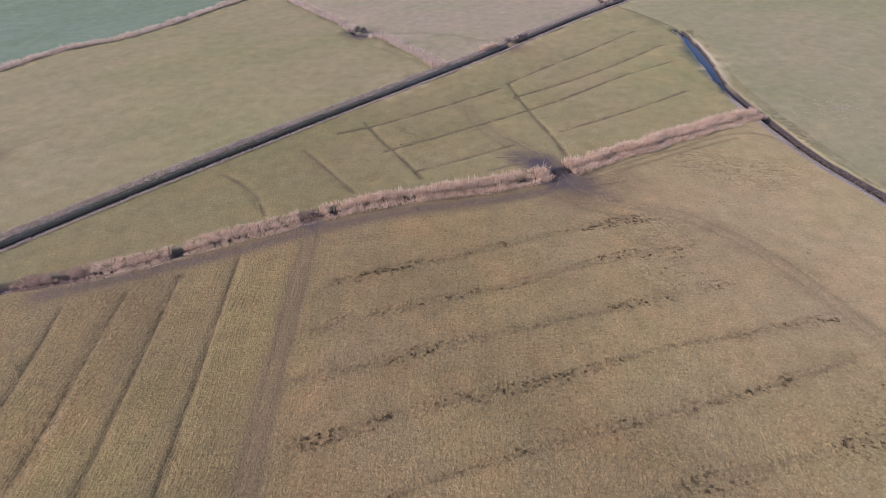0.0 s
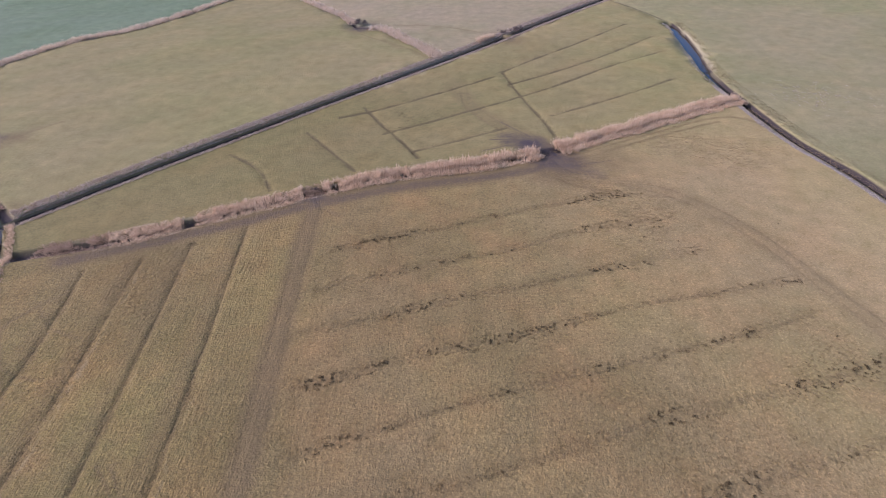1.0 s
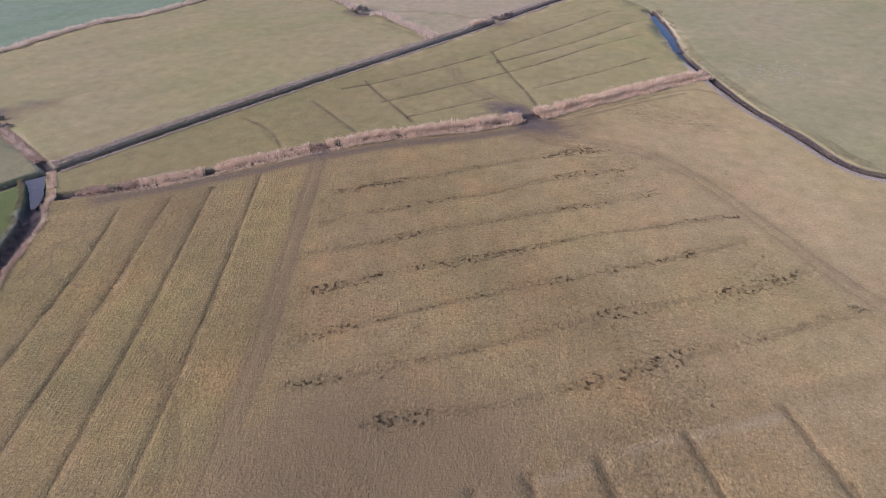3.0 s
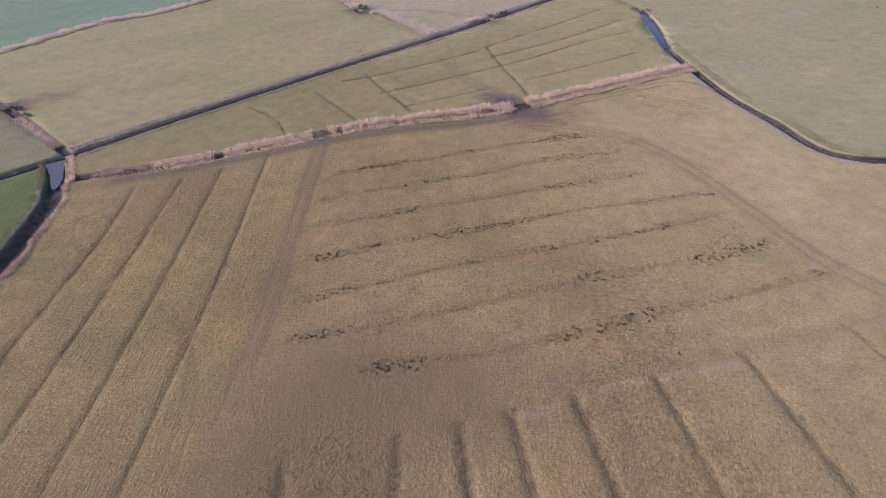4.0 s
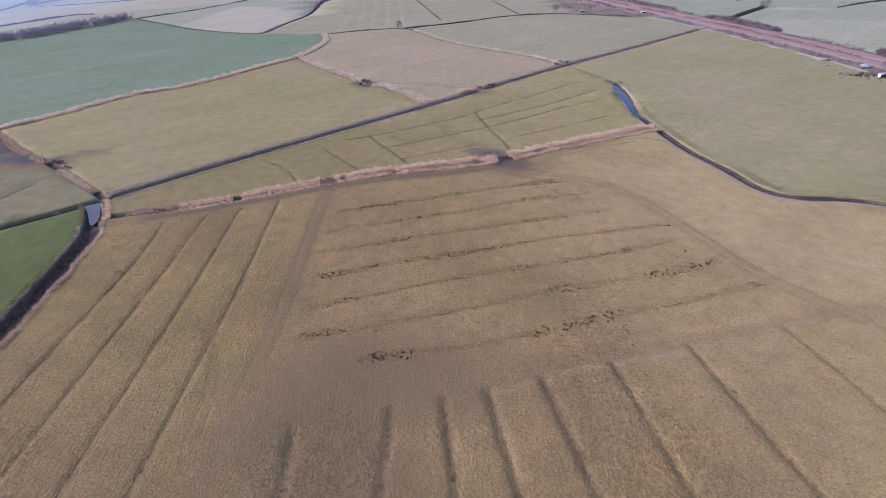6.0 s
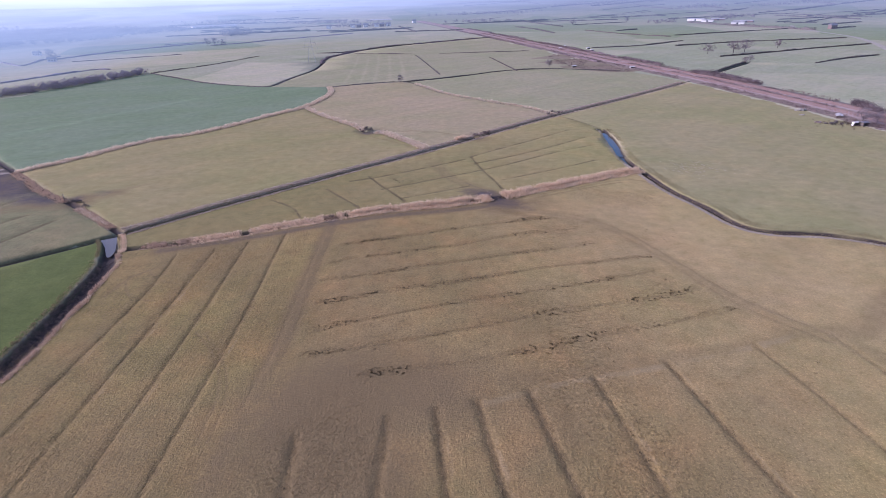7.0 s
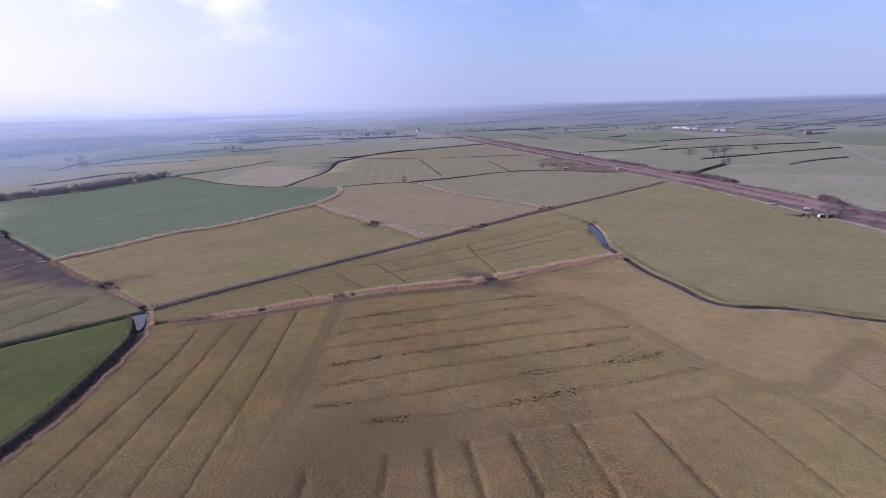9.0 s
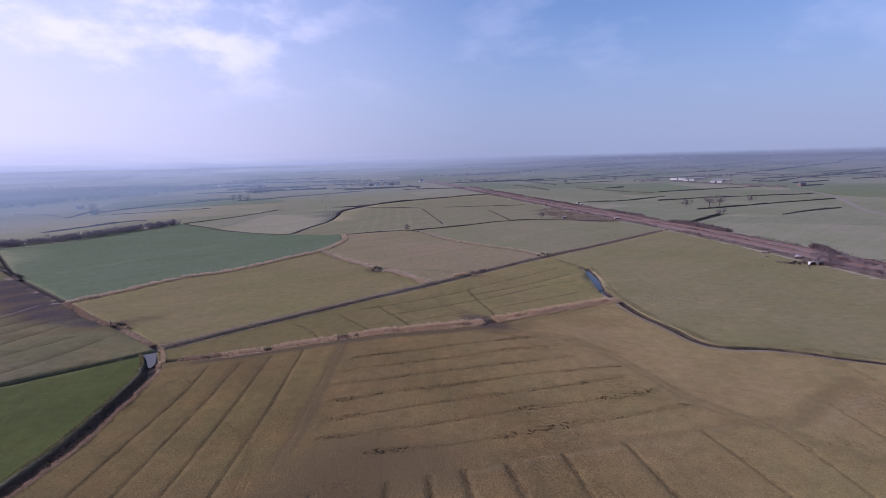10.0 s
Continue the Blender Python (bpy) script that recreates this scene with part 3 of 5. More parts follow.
MIDDLE = [(-79.5, 69.5), (-59.4, 90.6), (-30.5, 119.5), (9.7, 158.8), (36.5, 187), (62.5, 213), (75.5, 176), (74, 157), (71.4, 137), (71.7, 116.6), (49.6, 106), (22, 92.6), (8.9, 87.8),
          (-9, 84.2), (-24.5, 78.9), (-37.5, 73), (-50, 67.2), (-72.5, 60.5)]
NORTHWEST = [(-79.5, 70.5), (-104, 92.5), (-148, 128), (-124, 171), (-104.4, 189), (-86, 223.6), (-72.6, 247.9), (-56.7, 221.5), (-36.5, 195.3), (-28.7, 181), (-20.3, 178.5), (-1.5, 150.5), (-30.5, 119.5), (-59.4, 90.6)]
CROP = [(-148, 128), (-124, 171), (-104.4, 189), (-86, 223.6), (-72.6, 247.9), (-67.2, 290), (-73.6, 321.7), (-118.5, 330), (-125, 332), (-169, 354), (-210, 390), (-250, 426), (-254, 404), (-265, 362), (-280, 320), (-301, 293), (-310, 280), (-300, 270), (-217.5, 185.8)]
GREEN = [(-79, 68), (-73, 57), (-70.8, 51), (-68, 33), (-66.2, 16), (-66.3, 4), (-70, -60), (-72, -170), (-330, -170), (-250, -72), (-200, -31), (-98.5, 52.6)]
WEST = [(-79.5, 70), (-98.5, 52.6), (-200, -31), (-330, -135), (-420, 150), (-300, 270), (-217.5, 185.8), (-148, 128), (-104, 92.5)]
CENTRE = [(-72.6, 247.9), (-67.2, 290), (-73.6, 321.7), (-41.6, 338), (-22, 341), (6.9, 285.7), (28.3, 258.3), (50, 234), (62.5, 213), (36.5, 187), (9.7, 158.8), (-1.5, 150.5), (-20.3, 178.5), (-36.5, 195.3), (-56.7, 221.5)]
NORTHEAST = [(-22, 341), (6.9, 285.7), (28.3, 258.3), (50, 234), (62.5, 213), (110.8, 257.7), (168, 311), (148, 373), (91.5, 399), (50.8, 390), (11.2, 359)]
EAST = [(62.5, 213), (75.5, 176), (74, 157), (71.4, 137), (71.9, 119), (74.5, 96), (78.3, 82.8), (80.9, 70.5), (86, 65), (99.8, 62.4), (117.3, 52.8), (160, 30), (230, 10), (240, 60), (190, 143), (183, 206), (168, 311)]
STRIPED = [(-73.6, 321.7), (-22, 341), (11.2, 359), (50.8, 390), (91.5, 399), (148, 373), (131, 493), (63, 842), (0, 726), (-77.6, 645), (-116, 535), (-112, 484), (-108, 426), (-118.5, 330)]
SCRUBLAND = [(106, 494), (126, 535), (148, 437), (163, 375), (145, 368), (126, 376), (104, 404)]
# CROP, CENTRE and NORTHEAST tones are lifted a little to stand in for haze
FIELDS = [(MAIN, (0.168, 0.1215, 0.054)), (MIDDLE, (0.161, 0.129, 0.055)), (NORTHWEST, (0.200, 0.163, 0.076)), (CROP, (0.122, 0.153, 0.090)), (GREEN, (0.073, 0.088, 0.026)),
          (WEST, (0.142, 0.125, 0.07)), (CENTRE, (0.240, 0.190, 0.112)), (NORTHEAST, (0.212, 0.192, 0.114)), (EAST, (0.208, 0.178, 0.089)), (STRIPED, (0.212, 0.192, 0.116)), (SCRUBLAND, (0.168, 0.132, 0.092))]
ROUGH = [(MAIN, 1.0), (MIDDLE, 0.55), (GREEN, 0.6), (NORTHWEST, 0.4), (EAST, 0.4), (WEST, 0.7)]


def build_ground():
    from mathutils.geometry import delaunay_2d_cdt
    pts, edges = [], []

    def string(line):
        start = len(pts)
        pts.extend(map(tuple, line))
        edges.extend((i, i + 1) for i in range(start, len(pts) - 1))

    for line, top, low, deep in DITCHES:
        nrm = sides(line)
        for off in (-top, -0.65 * top - 0.35 * low, -low, low, 0.65 * top + 0.35 * low, top):
            wob = np.array([noise.noise((x * 0.16, y * 0.16, off)) for x, y in line]) * (0.35 if abs(off) == top else 0.15)
            string(line + nrm * (off + wob * np.sign(off))[:, None])
    for line, half, *_ in GRIPS + [(g, 2.6) for g in STRIPS]:
        nrm = sides(line)
        for off in (-half, 0, half):
            wob = np.array([noise.noise((x * 0.3, y * 0.3, off)) for x, y in line]) * 0.4
            string(line + nrm * (off + wob)[:, None])
    fixed = np.array(pts)
    grids = []
    for x0, x1, y0, y1, step, skip in ((-90, 125, -16, 126, 0.75, None), (-240, 260, -80, 420, 4.0, (-90, 125, -16, 126)), (-900, 900, -300, 1300, 30.0, (-240, 260, -80, 420)),
                                       (-4900, 4900, -4900, 4900, 175.0, (-900, 900, -300, 1300))):
        gx, gy = np.meshgrid(np.arange(x0, x1, step), np.arange(y0, y1, step))
        g = np.stack([gx.ravel(), gy.ravel()], 1) + rng.uniform(-0.3, 0.3, (gx.size, 2)) * step
        if skip:
            g = g[~((g[:, 0] > skip[0]) & (g[:, 0] < skip[1]) & (g[:, 1] > skip[2]) & (g[:, 1] < skip[3]))]
        g = g[np.linalg.norm(g, axis=1) < 4900]
        clear = np.ones(len(g), bool)
        for line, half, *_ in DITCHES + GRIPS:
            clear &= away(g, line) > half + 0.3
        grids.append(g[clear])
    allp = np.vstack([fixed] + grids)
    got = delaunay_2d_cdt([Vector(p) for p in allp], edges, [], 0, 1e-3, False)
    p = np.array([tuple(v) for v in got[0]])
    tris = np.array([f for f in got[2] if len(f) == 3])
    z, mud, bank, bed, rank = rise(p), *(np.zeros(len(p)) for _ in range(4))
    # MAIN: smoother eastern sward plus brightening painted for its front-lit side
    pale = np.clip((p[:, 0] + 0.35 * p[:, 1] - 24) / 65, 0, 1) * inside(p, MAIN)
    # MIDDLE and NORTHWEST: front-lit brightening towards the east, painted in
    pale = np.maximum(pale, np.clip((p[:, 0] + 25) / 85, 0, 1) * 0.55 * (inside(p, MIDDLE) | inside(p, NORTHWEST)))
    pale = np.maximum(pale, 0.3 * np.clip(1.4 - away(p, smooth([(-200, 190), (-192.9, 199.2), (-171.2, 242.9), (-150, 285)], 5)) / 2.5, 0, 1))
    silt, rough = np.zeros(len(p)), np.full(len(p), 0.3)
    for poly, much in ROUGH:
        rough[inside(p, poly)] = much
    rough *= 1 - 0.55 * pale * inside(p, MAIN)
    for line, half in SILT:
        silt = np.maximum(silt, np.clip(1.3 - 1.3 * away(p, line) / half, 0, 1))
    fall = np.zeros(len(p))
    for line, top, low, deep in DITCHES:
        d = away(p, line)
        t = np.clip((top - d) / (top - low), 0, 1)
        if line is REED_DITCH:      # the gateway's earth crossing
            t = t * np.clip((np.hypot(p[:, 0] - 22, p[:, 1] - 92.4) - 1.0) / 0.6, 0, 1)
        if line is DRAIN:
            t = t * np.clip((np.hypot(p[:, 0] - 20.8, p[:, 1] - 170) - 1.8) / 0.8, 0, 1)
        fall = np.maximum(fall, deep * t)
        # dark bed mud, carried up the banks partly as painted shade
        bed = np.maximum(bed, np.clip(t * (1.7 if line is DRAIN else 5.0 if line is RHYNE else 3.2) - (0.55 if line is DRAIN else 0.6 if line is RHYNE else 0.5), 0, 1))
        pale_edge = np.clip(1 - np.abs(d - top) / 1.3, 0, 1) * (0.35 if line is RHYNE else 0.75 if deep > 1 else 0.5)
        bank = np.maximum(bank, pale_edge * (p[:, 0] > -79) if line is DRAIN else pale_edge)
    for line, half, deep, earth, rnk in GRIPS:
        d = away(p, line)
        t = np.clip(1 - d / (half + 0.15), 0, 1)
        fall = np.maximum(fall, deep * np.clip(t * 1.2, 0, 1))
        mud, rank = np.maximum(mud, earth * np.clip(t * 1.5, 0, 1)), np.maximum(rank, rnk * np.clip(t * 1.5, 0, 1))
    for line, half, much in WAYS:
        mud = np.maximum(mud, much * np.clip(1.5 - away(p, line) / half, 0, 1))
    for x, y, r, much in SPOTS:
        d = np.hypot(p[:, 0] - x, p[:, 1] - y)
        mud = np.maximum(mud, much * np.clip(1.35 - d / r, 0, 1) * (inside(p, WEST) if x < -110 else 1))
    bed = np.maximum(bed, 0.9 * np.clip(1.7 - np.hypot(p[:, 0] - 22.2, p[:, 1] - 92.6) / 1.3, 0, 1))     # the black shade of a culvert mouth in the gateway, painted on wet ground
    wet = np.zeros(len(p))
    for x, y, r, much in WET:
        wet = np.maximum(wet, much * np.clip(1.45 - np.hypot(p[:, 0] - x, p[:, 1] - y) / r, 0, 1) * (inside(p, WEST) if x < -110 else 1))
    wet = np.maximum(wet, 0.42 * np.clip(1.4 - away(p, WAYS[1][0] + (0, -0.6)) / 1.5, 0, 1))
    for line in GATE_RUTS[4:10]:
        wet = np.maximum(wet, 0.5 * np.clip(1.3 - away(p, line) / 0.28, 0, 1))
    for line, half, much in PALE_AND_LIT_EDGES:
        bank = np.maximum(bank, much * np.clip(1.5 - away(p, line) / half, 0, 1))
    near = np.linalg.norm(p, axis=1) < 500
    z[near] += np.array([noise.noise((x * 0.05, y * 0.05, 0)) * 0.12 for x, y in p[near]])
    z -= fall
    me = mesh_of("ground", np.column_stack([p, z]), tris, PASTURE)
    mid = p[tris].mean(1)
    tone, far = np.tile((0.13, 0.135, 0.07, 1.0), (len(tris), 1)), np.ones(len(tris))
    lush = (mid[:, 0] > 250 - 0.215 * mid[:, 1]).astype(np.float32)
    for poly, colour in FIELDS:
        sel = inside(mid, poly)
        tone[sel, :3], far[sel] = colour, 0
    me.attributes.new("tone", "FLOAT_COLOR", "FACE").data.foreach_set("color", tone.astype(np.float32).ravel())
    me.attributes.new("far", "FLOAT", "FACE").data.foreach_set("value", far.astype(np.float32))
    me.attributes.new("lush", "FLOAT", "FACE").data.foreach_set("value", lush)
    for key, value in (("mud", mud), ("wet", wet), ("bank", bank), ("bed", bed), ("rank", rank), ("smooth_lit_sward", pale), ("silt", silt), ("rough", rough)):
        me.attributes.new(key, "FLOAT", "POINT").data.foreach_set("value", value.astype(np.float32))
    me.polygons.foreach_set("use_smooth", np.ones(len(tris), bool))
    tagged(new("ground", me), "flat olive-brown winter pasture cut by ditches and shallow grips", "ground", kind="structure")


build_ground()


def water(line, half, level, material=WATER):
    """A sheet of water along a line; half: its half width, or one for each sample."""
    off = sides(line) * np.broadcast_to(half, len(line))[:, None]
    z = np.full((len(line), 1), level)
    v = np.vstack([np.hstack([line - off, z]), np.hstack([line + off, z])])
    n = len(line)
    f = [(i, i + 1, n + i + 1, n + i) for i in range(n - 1)]
    tagged(new("water", mesh_of("water", v, f, material)), "still dark water in a drainage ditch", "water", kind="structure")


for i, (line, top, low, deep) in enumerate(DITCHES):
    if line is POND:
        water(line, np.interp(np.linspace(0, 1, len(line)), (0, 0.15, 0.4, 0.75, 1), (1.9, 1.6, 1.3, 1.1, 0.4)) + 0.07 * np.sin(np.arange(len(line)) * 2.1), -0.52)
    elif deep > 0.96 and line is not WEST_DITCH:
        water(line, top, -deep + (0.22 if line is RHYNE else 0.42) - 0.006 * i, DULL_WATER if line is DRAIN else WATER)


# ---- reeds ----
def at_ground(xy, z=0.0):
    return np.column_stack([xy, np.full(len(xy), z)])


def stretch_of(line, x0, x1):
    return line[(line[:, 0] >= x0) & (line[:, 0] <= x1)]


def reed_bed(line, per_metre, spread, offset, height, material, label, each=11):
    c = along(line, per_metre, spread, offset)
    lift = np.array([noise.noise((x * 0.22, y * 0.22, 3)) + 0.6 * noise.noise((x * 0.9, y * 0.9, 7)) for x, y in c])
    push = np.array([noise.noise((x * 0.18, y * 0.18, 11)) for x, y in c])
    c, lift, push = c[lift > -0.55], lift[lift > -0.55], push[lift > -0.55]
    c = c + np.column_stack([push, -push]) * 0.5
    tall = np.digitize(lift, (-0.2, 0.1, 0.4))
    sets = [blades("reed_bed", at_ground(c[tall == k], -0.25), each, 0.36, height * scale, 0.048, 0.17, material, plume=0.8)
            for k, scale in enumerate((0.7, 0.87, 1.0, 1.1)) if (tall == k).any()]
    bm = bmesh.new()
    for me in sets:
        bm.from_mesh(me)
        bpy.data.meshes.remove(me)
    me = bpy.data.meshes.new("reed_bed")
    bm.to_mesh(me)
    bm.free()
    me.materials.append(material)
    tagged(new("reed_bed", me), label, "reeds", "reeds along the ditches", "stuff")


TALL, LOW = "tall dry straw-coloured reeds along a ditch", "low weathered reddish-brown reeds along a ditch"
for x0, x1, h, m, text in ((-70, -55, 0.6, REED_DARK, LOW), (-58, -44, 0.66, REED, LOW), (-46, -24.6, 0.85, REED, LOW), (-28, -21, 0.5, REED_DARK, LOW), (-23.5, -3, 1.35, REED, TALL), (-5.0, 20.9, 1.6, REED, TALL), (22.9, 72, 1.6, REED, TALL)):
    run = stretch_of(REED_DITCH, x0, x1)
    reed_bed(run, 30, 1.25, 1.2, h * 1.12, m, text)
    reed_bed(run, 20, 0.9, -1.3, h * 0.72, m, text)
reed_bed(stretch_of(WEST_DITCH, -80, -60), 18, 0.5, 2.4, 0.75, REED_DARK, "pale dry reeds along the bank of a ditch")
reed_bed(POND, 22, 0.5, 2.9, 0.9, REED, "pale dry reeds beside a small pond")
reed_bed(stretch_of(CROP_DITCH, -103, -81), 20, 1.4, 0.4, 0.65, REED_DARK, LOW)
reed_bed(stretch_of(CROP_DITCH, -103, -84), 7, 0.7, 0.4, 0.85, REED_PALE, LOW)
reed_bed(stretch_of(CROP_DITCH, -150, -107), 13, 1.5, 0.6, 1.0, REED_DARK, LOW)
reed_bed(CROP_EDGE, 26, 1.7, 0.0, 1.6, REED_PALE, TALL)
reed_bed(stretch_of(BEND_DITCH, -80, -30.5), 16, 1.5, 0.0, 1.5, REED_PALE, TALL)
reed_bed(stretch_of(BEND_DITCH, -27, 5), 20, 2.0, 0.0, 1.8, REED_PALE, TALL)
reed_bed(stretch_of(NORTH_DITCH, -15, 62), 12, 1.4, 0.0, 1.2, REED_PALE, TALL)
reed_bed(stretch_of(DRAIN, 12, 19), 16, 0.8, 3.0, 1.8, REED, TALL)


# ---- grass and rushes ----
def tussocks(name, xy, each, radius, height, width, material, label, lean=0.35, z=0.0):
    me = blades(name, at_ground(xy, z), each, radius, height, width, lean, material)
    tagged(new(name, me), label, "grass", kind="stuff")


scatter = np.stack([rng.uniform(-66, 110, 170000), rng.uniform(-12, 112, 170000)], 1)
scatter = scatter[inside(scatter, MAIN)]
keep = np.ones(len(scatter), bool)
for line, half, much in WAYS[:3]:
    keep &= (away(scatter, line) > half) | (rng.random(len(scatter)) < 0.35)
tussocks("pasture_grass", scatter[keep], 5, 0.15, 0.1, 0.075, GRASS, "short tussocky winter grass of the grazed pasture", 0.5)
tufts = np.vstack([along(g, 5.0, 1.25) for g in CROSS_GRIPS])
clotted = np.array([noise.noise((x * 0.10, y * 0.10, 9)) + 0.7 * noise.noise((x * 0.55, y * 0.55, 4)) for x, y in tufts])
tufts = tufts[clotted > 0.11]
tussocks("rush_tufts", tufts, 20, 0.21, 0.17, 0.085, RUSH, "dark brown rush tufts along the shallow drains", 0.2, -0.06)
stray = np.stack([rng.uniform(-20, 75, 260), rng.uniform(10, 85, 260)], 1)
tussocks("rush_tufts", stray[[noise.noise((x * 0.07, y * 0.07, 21)) > 0.22 for x, y in stray]], 20, 0.22, 0.17, 0.085, RUSH, "scattered dark rush tufts in the grazed pasture", 0.2)
tussocks("rush_tufts", np.column_stack([rng.normal(-8, 2.6, 60), rng.normal(110.5, 2.6, 60)]), 12, 0.25, 0.2, 0.08, RUSH, "scattered dark rush tufts in the middle field", 0.4)
tufts = np.vstack([along(g, 2.2, 0.4) for g in LONG_GRIPS + MID_GRIPS + SOUTH_GRIPS])
tussocks("rush_tufts", tufts, 7, 0.2, 0.2, 0.06, RUSH, "dark rank grass in the bottoms of the grips", 0.4, -0.18)
tussocks("bank_grass", np.vstack([along(stretch_of(DRAIN, -78, 200), 30, 1.1, 2.7), along(stretch_of(DRAIN, -78, 200), 12, 0.35, -2.1)]), 9, 0.3, 0.42, 0.07, SEDGE, "faded brown sedge along the banks of the long drain")
tussocks("reed_litter", np.vstack([along(stretch_of(REED_DITCH, -60, 20.5), 12, 0.35, -2.0), along(stretch_of(REED_DITCH, 24, 71), 12, 0.35, -2.0)]), 6, 0.22, 0.1, 0.07, REED, "pale broken reed litter along the foot of the reeds", 0.9)


tussocks("pale_tufts", np.column_stack([rng.normal(92, 7, 160), rng.normal(119, 5, 160)]), 8, 0.35, 0.22, 0.1, BLEACHED, "scattered bleached tufts in the pasture", 0.6)


tussocks("bank_grass", np.vstack([along(POND, 14, 0.35, -2.4), along(POND, 10, 0.3, 2.3)]), 9, 0.3, 0.35, 0.07, MOSSY, "rough olive grass round the edge of a small pond")
tussocks("bank_grass", np.vstack([along(stretch_of(DRAIN, -78, 200), 14, 0.25, 1.5), along(stretch_of(DRAIN, -78, 200), 8, 0.25, -1.5)]), 8, 0.3, 0.4, 0.07, SEDGE, "faded brown sedge down the sides of the long drain", z=-0.4)


def clear_of(xy, line, gap):
    return xy[away(xy, line) > gap]


tussocks("bank_grass", clear_of(along(RHYNE, 14, 1.6, 3.0), BROADEST, 2.3), 8, 0.3, 0.2, 0.08, MOSSY, "yellow-green rough grass on the bank of the winding ditch")
tussocks("bank_grass", clear_of(along(RHYNE, 5, 0.5, -2.2), BROADEST, 2.4), 8, 0.2, 0.22, 0.08, BLEACHED, "bleached rough grass on the edge of the winding ditch")
tussocks("bank_grass", along(stretch_of(WEST_DITCH, -80, -60), 9, 0.7, -3.0), 8, 0.26, 0.3, 0.09, MOSSY, "yellow-green rough grass beside the green field")


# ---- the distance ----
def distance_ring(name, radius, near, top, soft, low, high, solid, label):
    """An arc of glowing, part-clear sheet painted as hazy far country, plain and featureless but for faint streaks of
    wood and field.
    """
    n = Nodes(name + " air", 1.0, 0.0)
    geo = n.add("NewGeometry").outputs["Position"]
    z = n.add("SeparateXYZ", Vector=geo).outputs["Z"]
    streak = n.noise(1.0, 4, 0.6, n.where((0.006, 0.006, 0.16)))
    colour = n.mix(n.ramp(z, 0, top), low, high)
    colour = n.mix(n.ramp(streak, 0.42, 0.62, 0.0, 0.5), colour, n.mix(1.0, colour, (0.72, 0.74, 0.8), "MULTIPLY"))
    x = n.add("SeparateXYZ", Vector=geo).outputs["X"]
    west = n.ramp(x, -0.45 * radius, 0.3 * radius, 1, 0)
    # emission is raised in the west to paint sunlit haze
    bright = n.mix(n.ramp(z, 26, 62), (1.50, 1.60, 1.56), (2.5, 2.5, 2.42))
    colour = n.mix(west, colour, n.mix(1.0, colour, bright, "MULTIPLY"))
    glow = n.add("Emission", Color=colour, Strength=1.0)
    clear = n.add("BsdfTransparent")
    # towards the sun the painted haze climbs far above the horizon, away from it it ends in a line of woods
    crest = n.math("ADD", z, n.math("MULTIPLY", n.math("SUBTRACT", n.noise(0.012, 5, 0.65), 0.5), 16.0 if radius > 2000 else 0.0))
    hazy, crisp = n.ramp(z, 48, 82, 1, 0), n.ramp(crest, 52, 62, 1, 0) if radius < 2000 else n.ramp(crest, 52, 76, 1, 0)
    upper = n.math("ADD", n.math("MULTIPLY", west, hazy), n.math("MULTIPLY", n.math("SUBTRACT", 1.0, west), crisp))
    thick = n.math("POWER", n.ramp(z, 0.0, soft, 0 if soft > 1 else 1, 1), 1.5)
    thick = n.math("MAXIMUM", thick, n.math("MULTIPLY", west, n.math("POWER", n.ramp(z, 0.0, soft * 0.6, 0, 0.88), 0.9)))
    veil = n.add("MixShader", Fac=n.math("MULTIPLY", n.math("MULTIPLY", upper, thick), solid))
    n.tree.links.new(clear.outputs[0], veil.inputs[1])
    n.tree.links.new(glow.outputs[0], veil.inputs[2])
    n.tree.links.new(veil.outputs[0], n.tree.nodes["Material Output"].inputs["Surface"])
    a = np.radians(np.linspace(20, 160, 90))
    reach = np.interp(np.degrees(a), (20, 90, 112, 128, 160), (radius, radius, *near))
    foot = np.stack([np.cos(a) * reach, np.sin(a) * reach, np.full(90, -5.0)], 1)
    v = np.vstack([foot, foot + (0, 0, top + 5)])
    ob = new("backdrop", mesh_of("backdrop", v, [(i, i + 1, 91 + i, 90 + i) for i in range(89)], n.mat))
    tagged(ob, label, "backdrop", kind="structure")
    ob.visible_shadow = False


# both arcs are added sheets; their emission stands in for distance haze
distance_ring("far hills", 2600, (2600, 2600, 2600), 230, 1, (0.165, 0.242, 0.325), (0.44, 0.51, 0.60), 1.0, "glowing backdrop sheet painted as hazy blue low hills on the horizon")
distance_ring("far haze glow", 780, (740, 490, 420), 125, 47, (0.185, 0.265, 0.342), (0.42, 0.49, 0.57), 0.88, "part-clear glowing sheet standing in for pale blue haze over the distant fields")


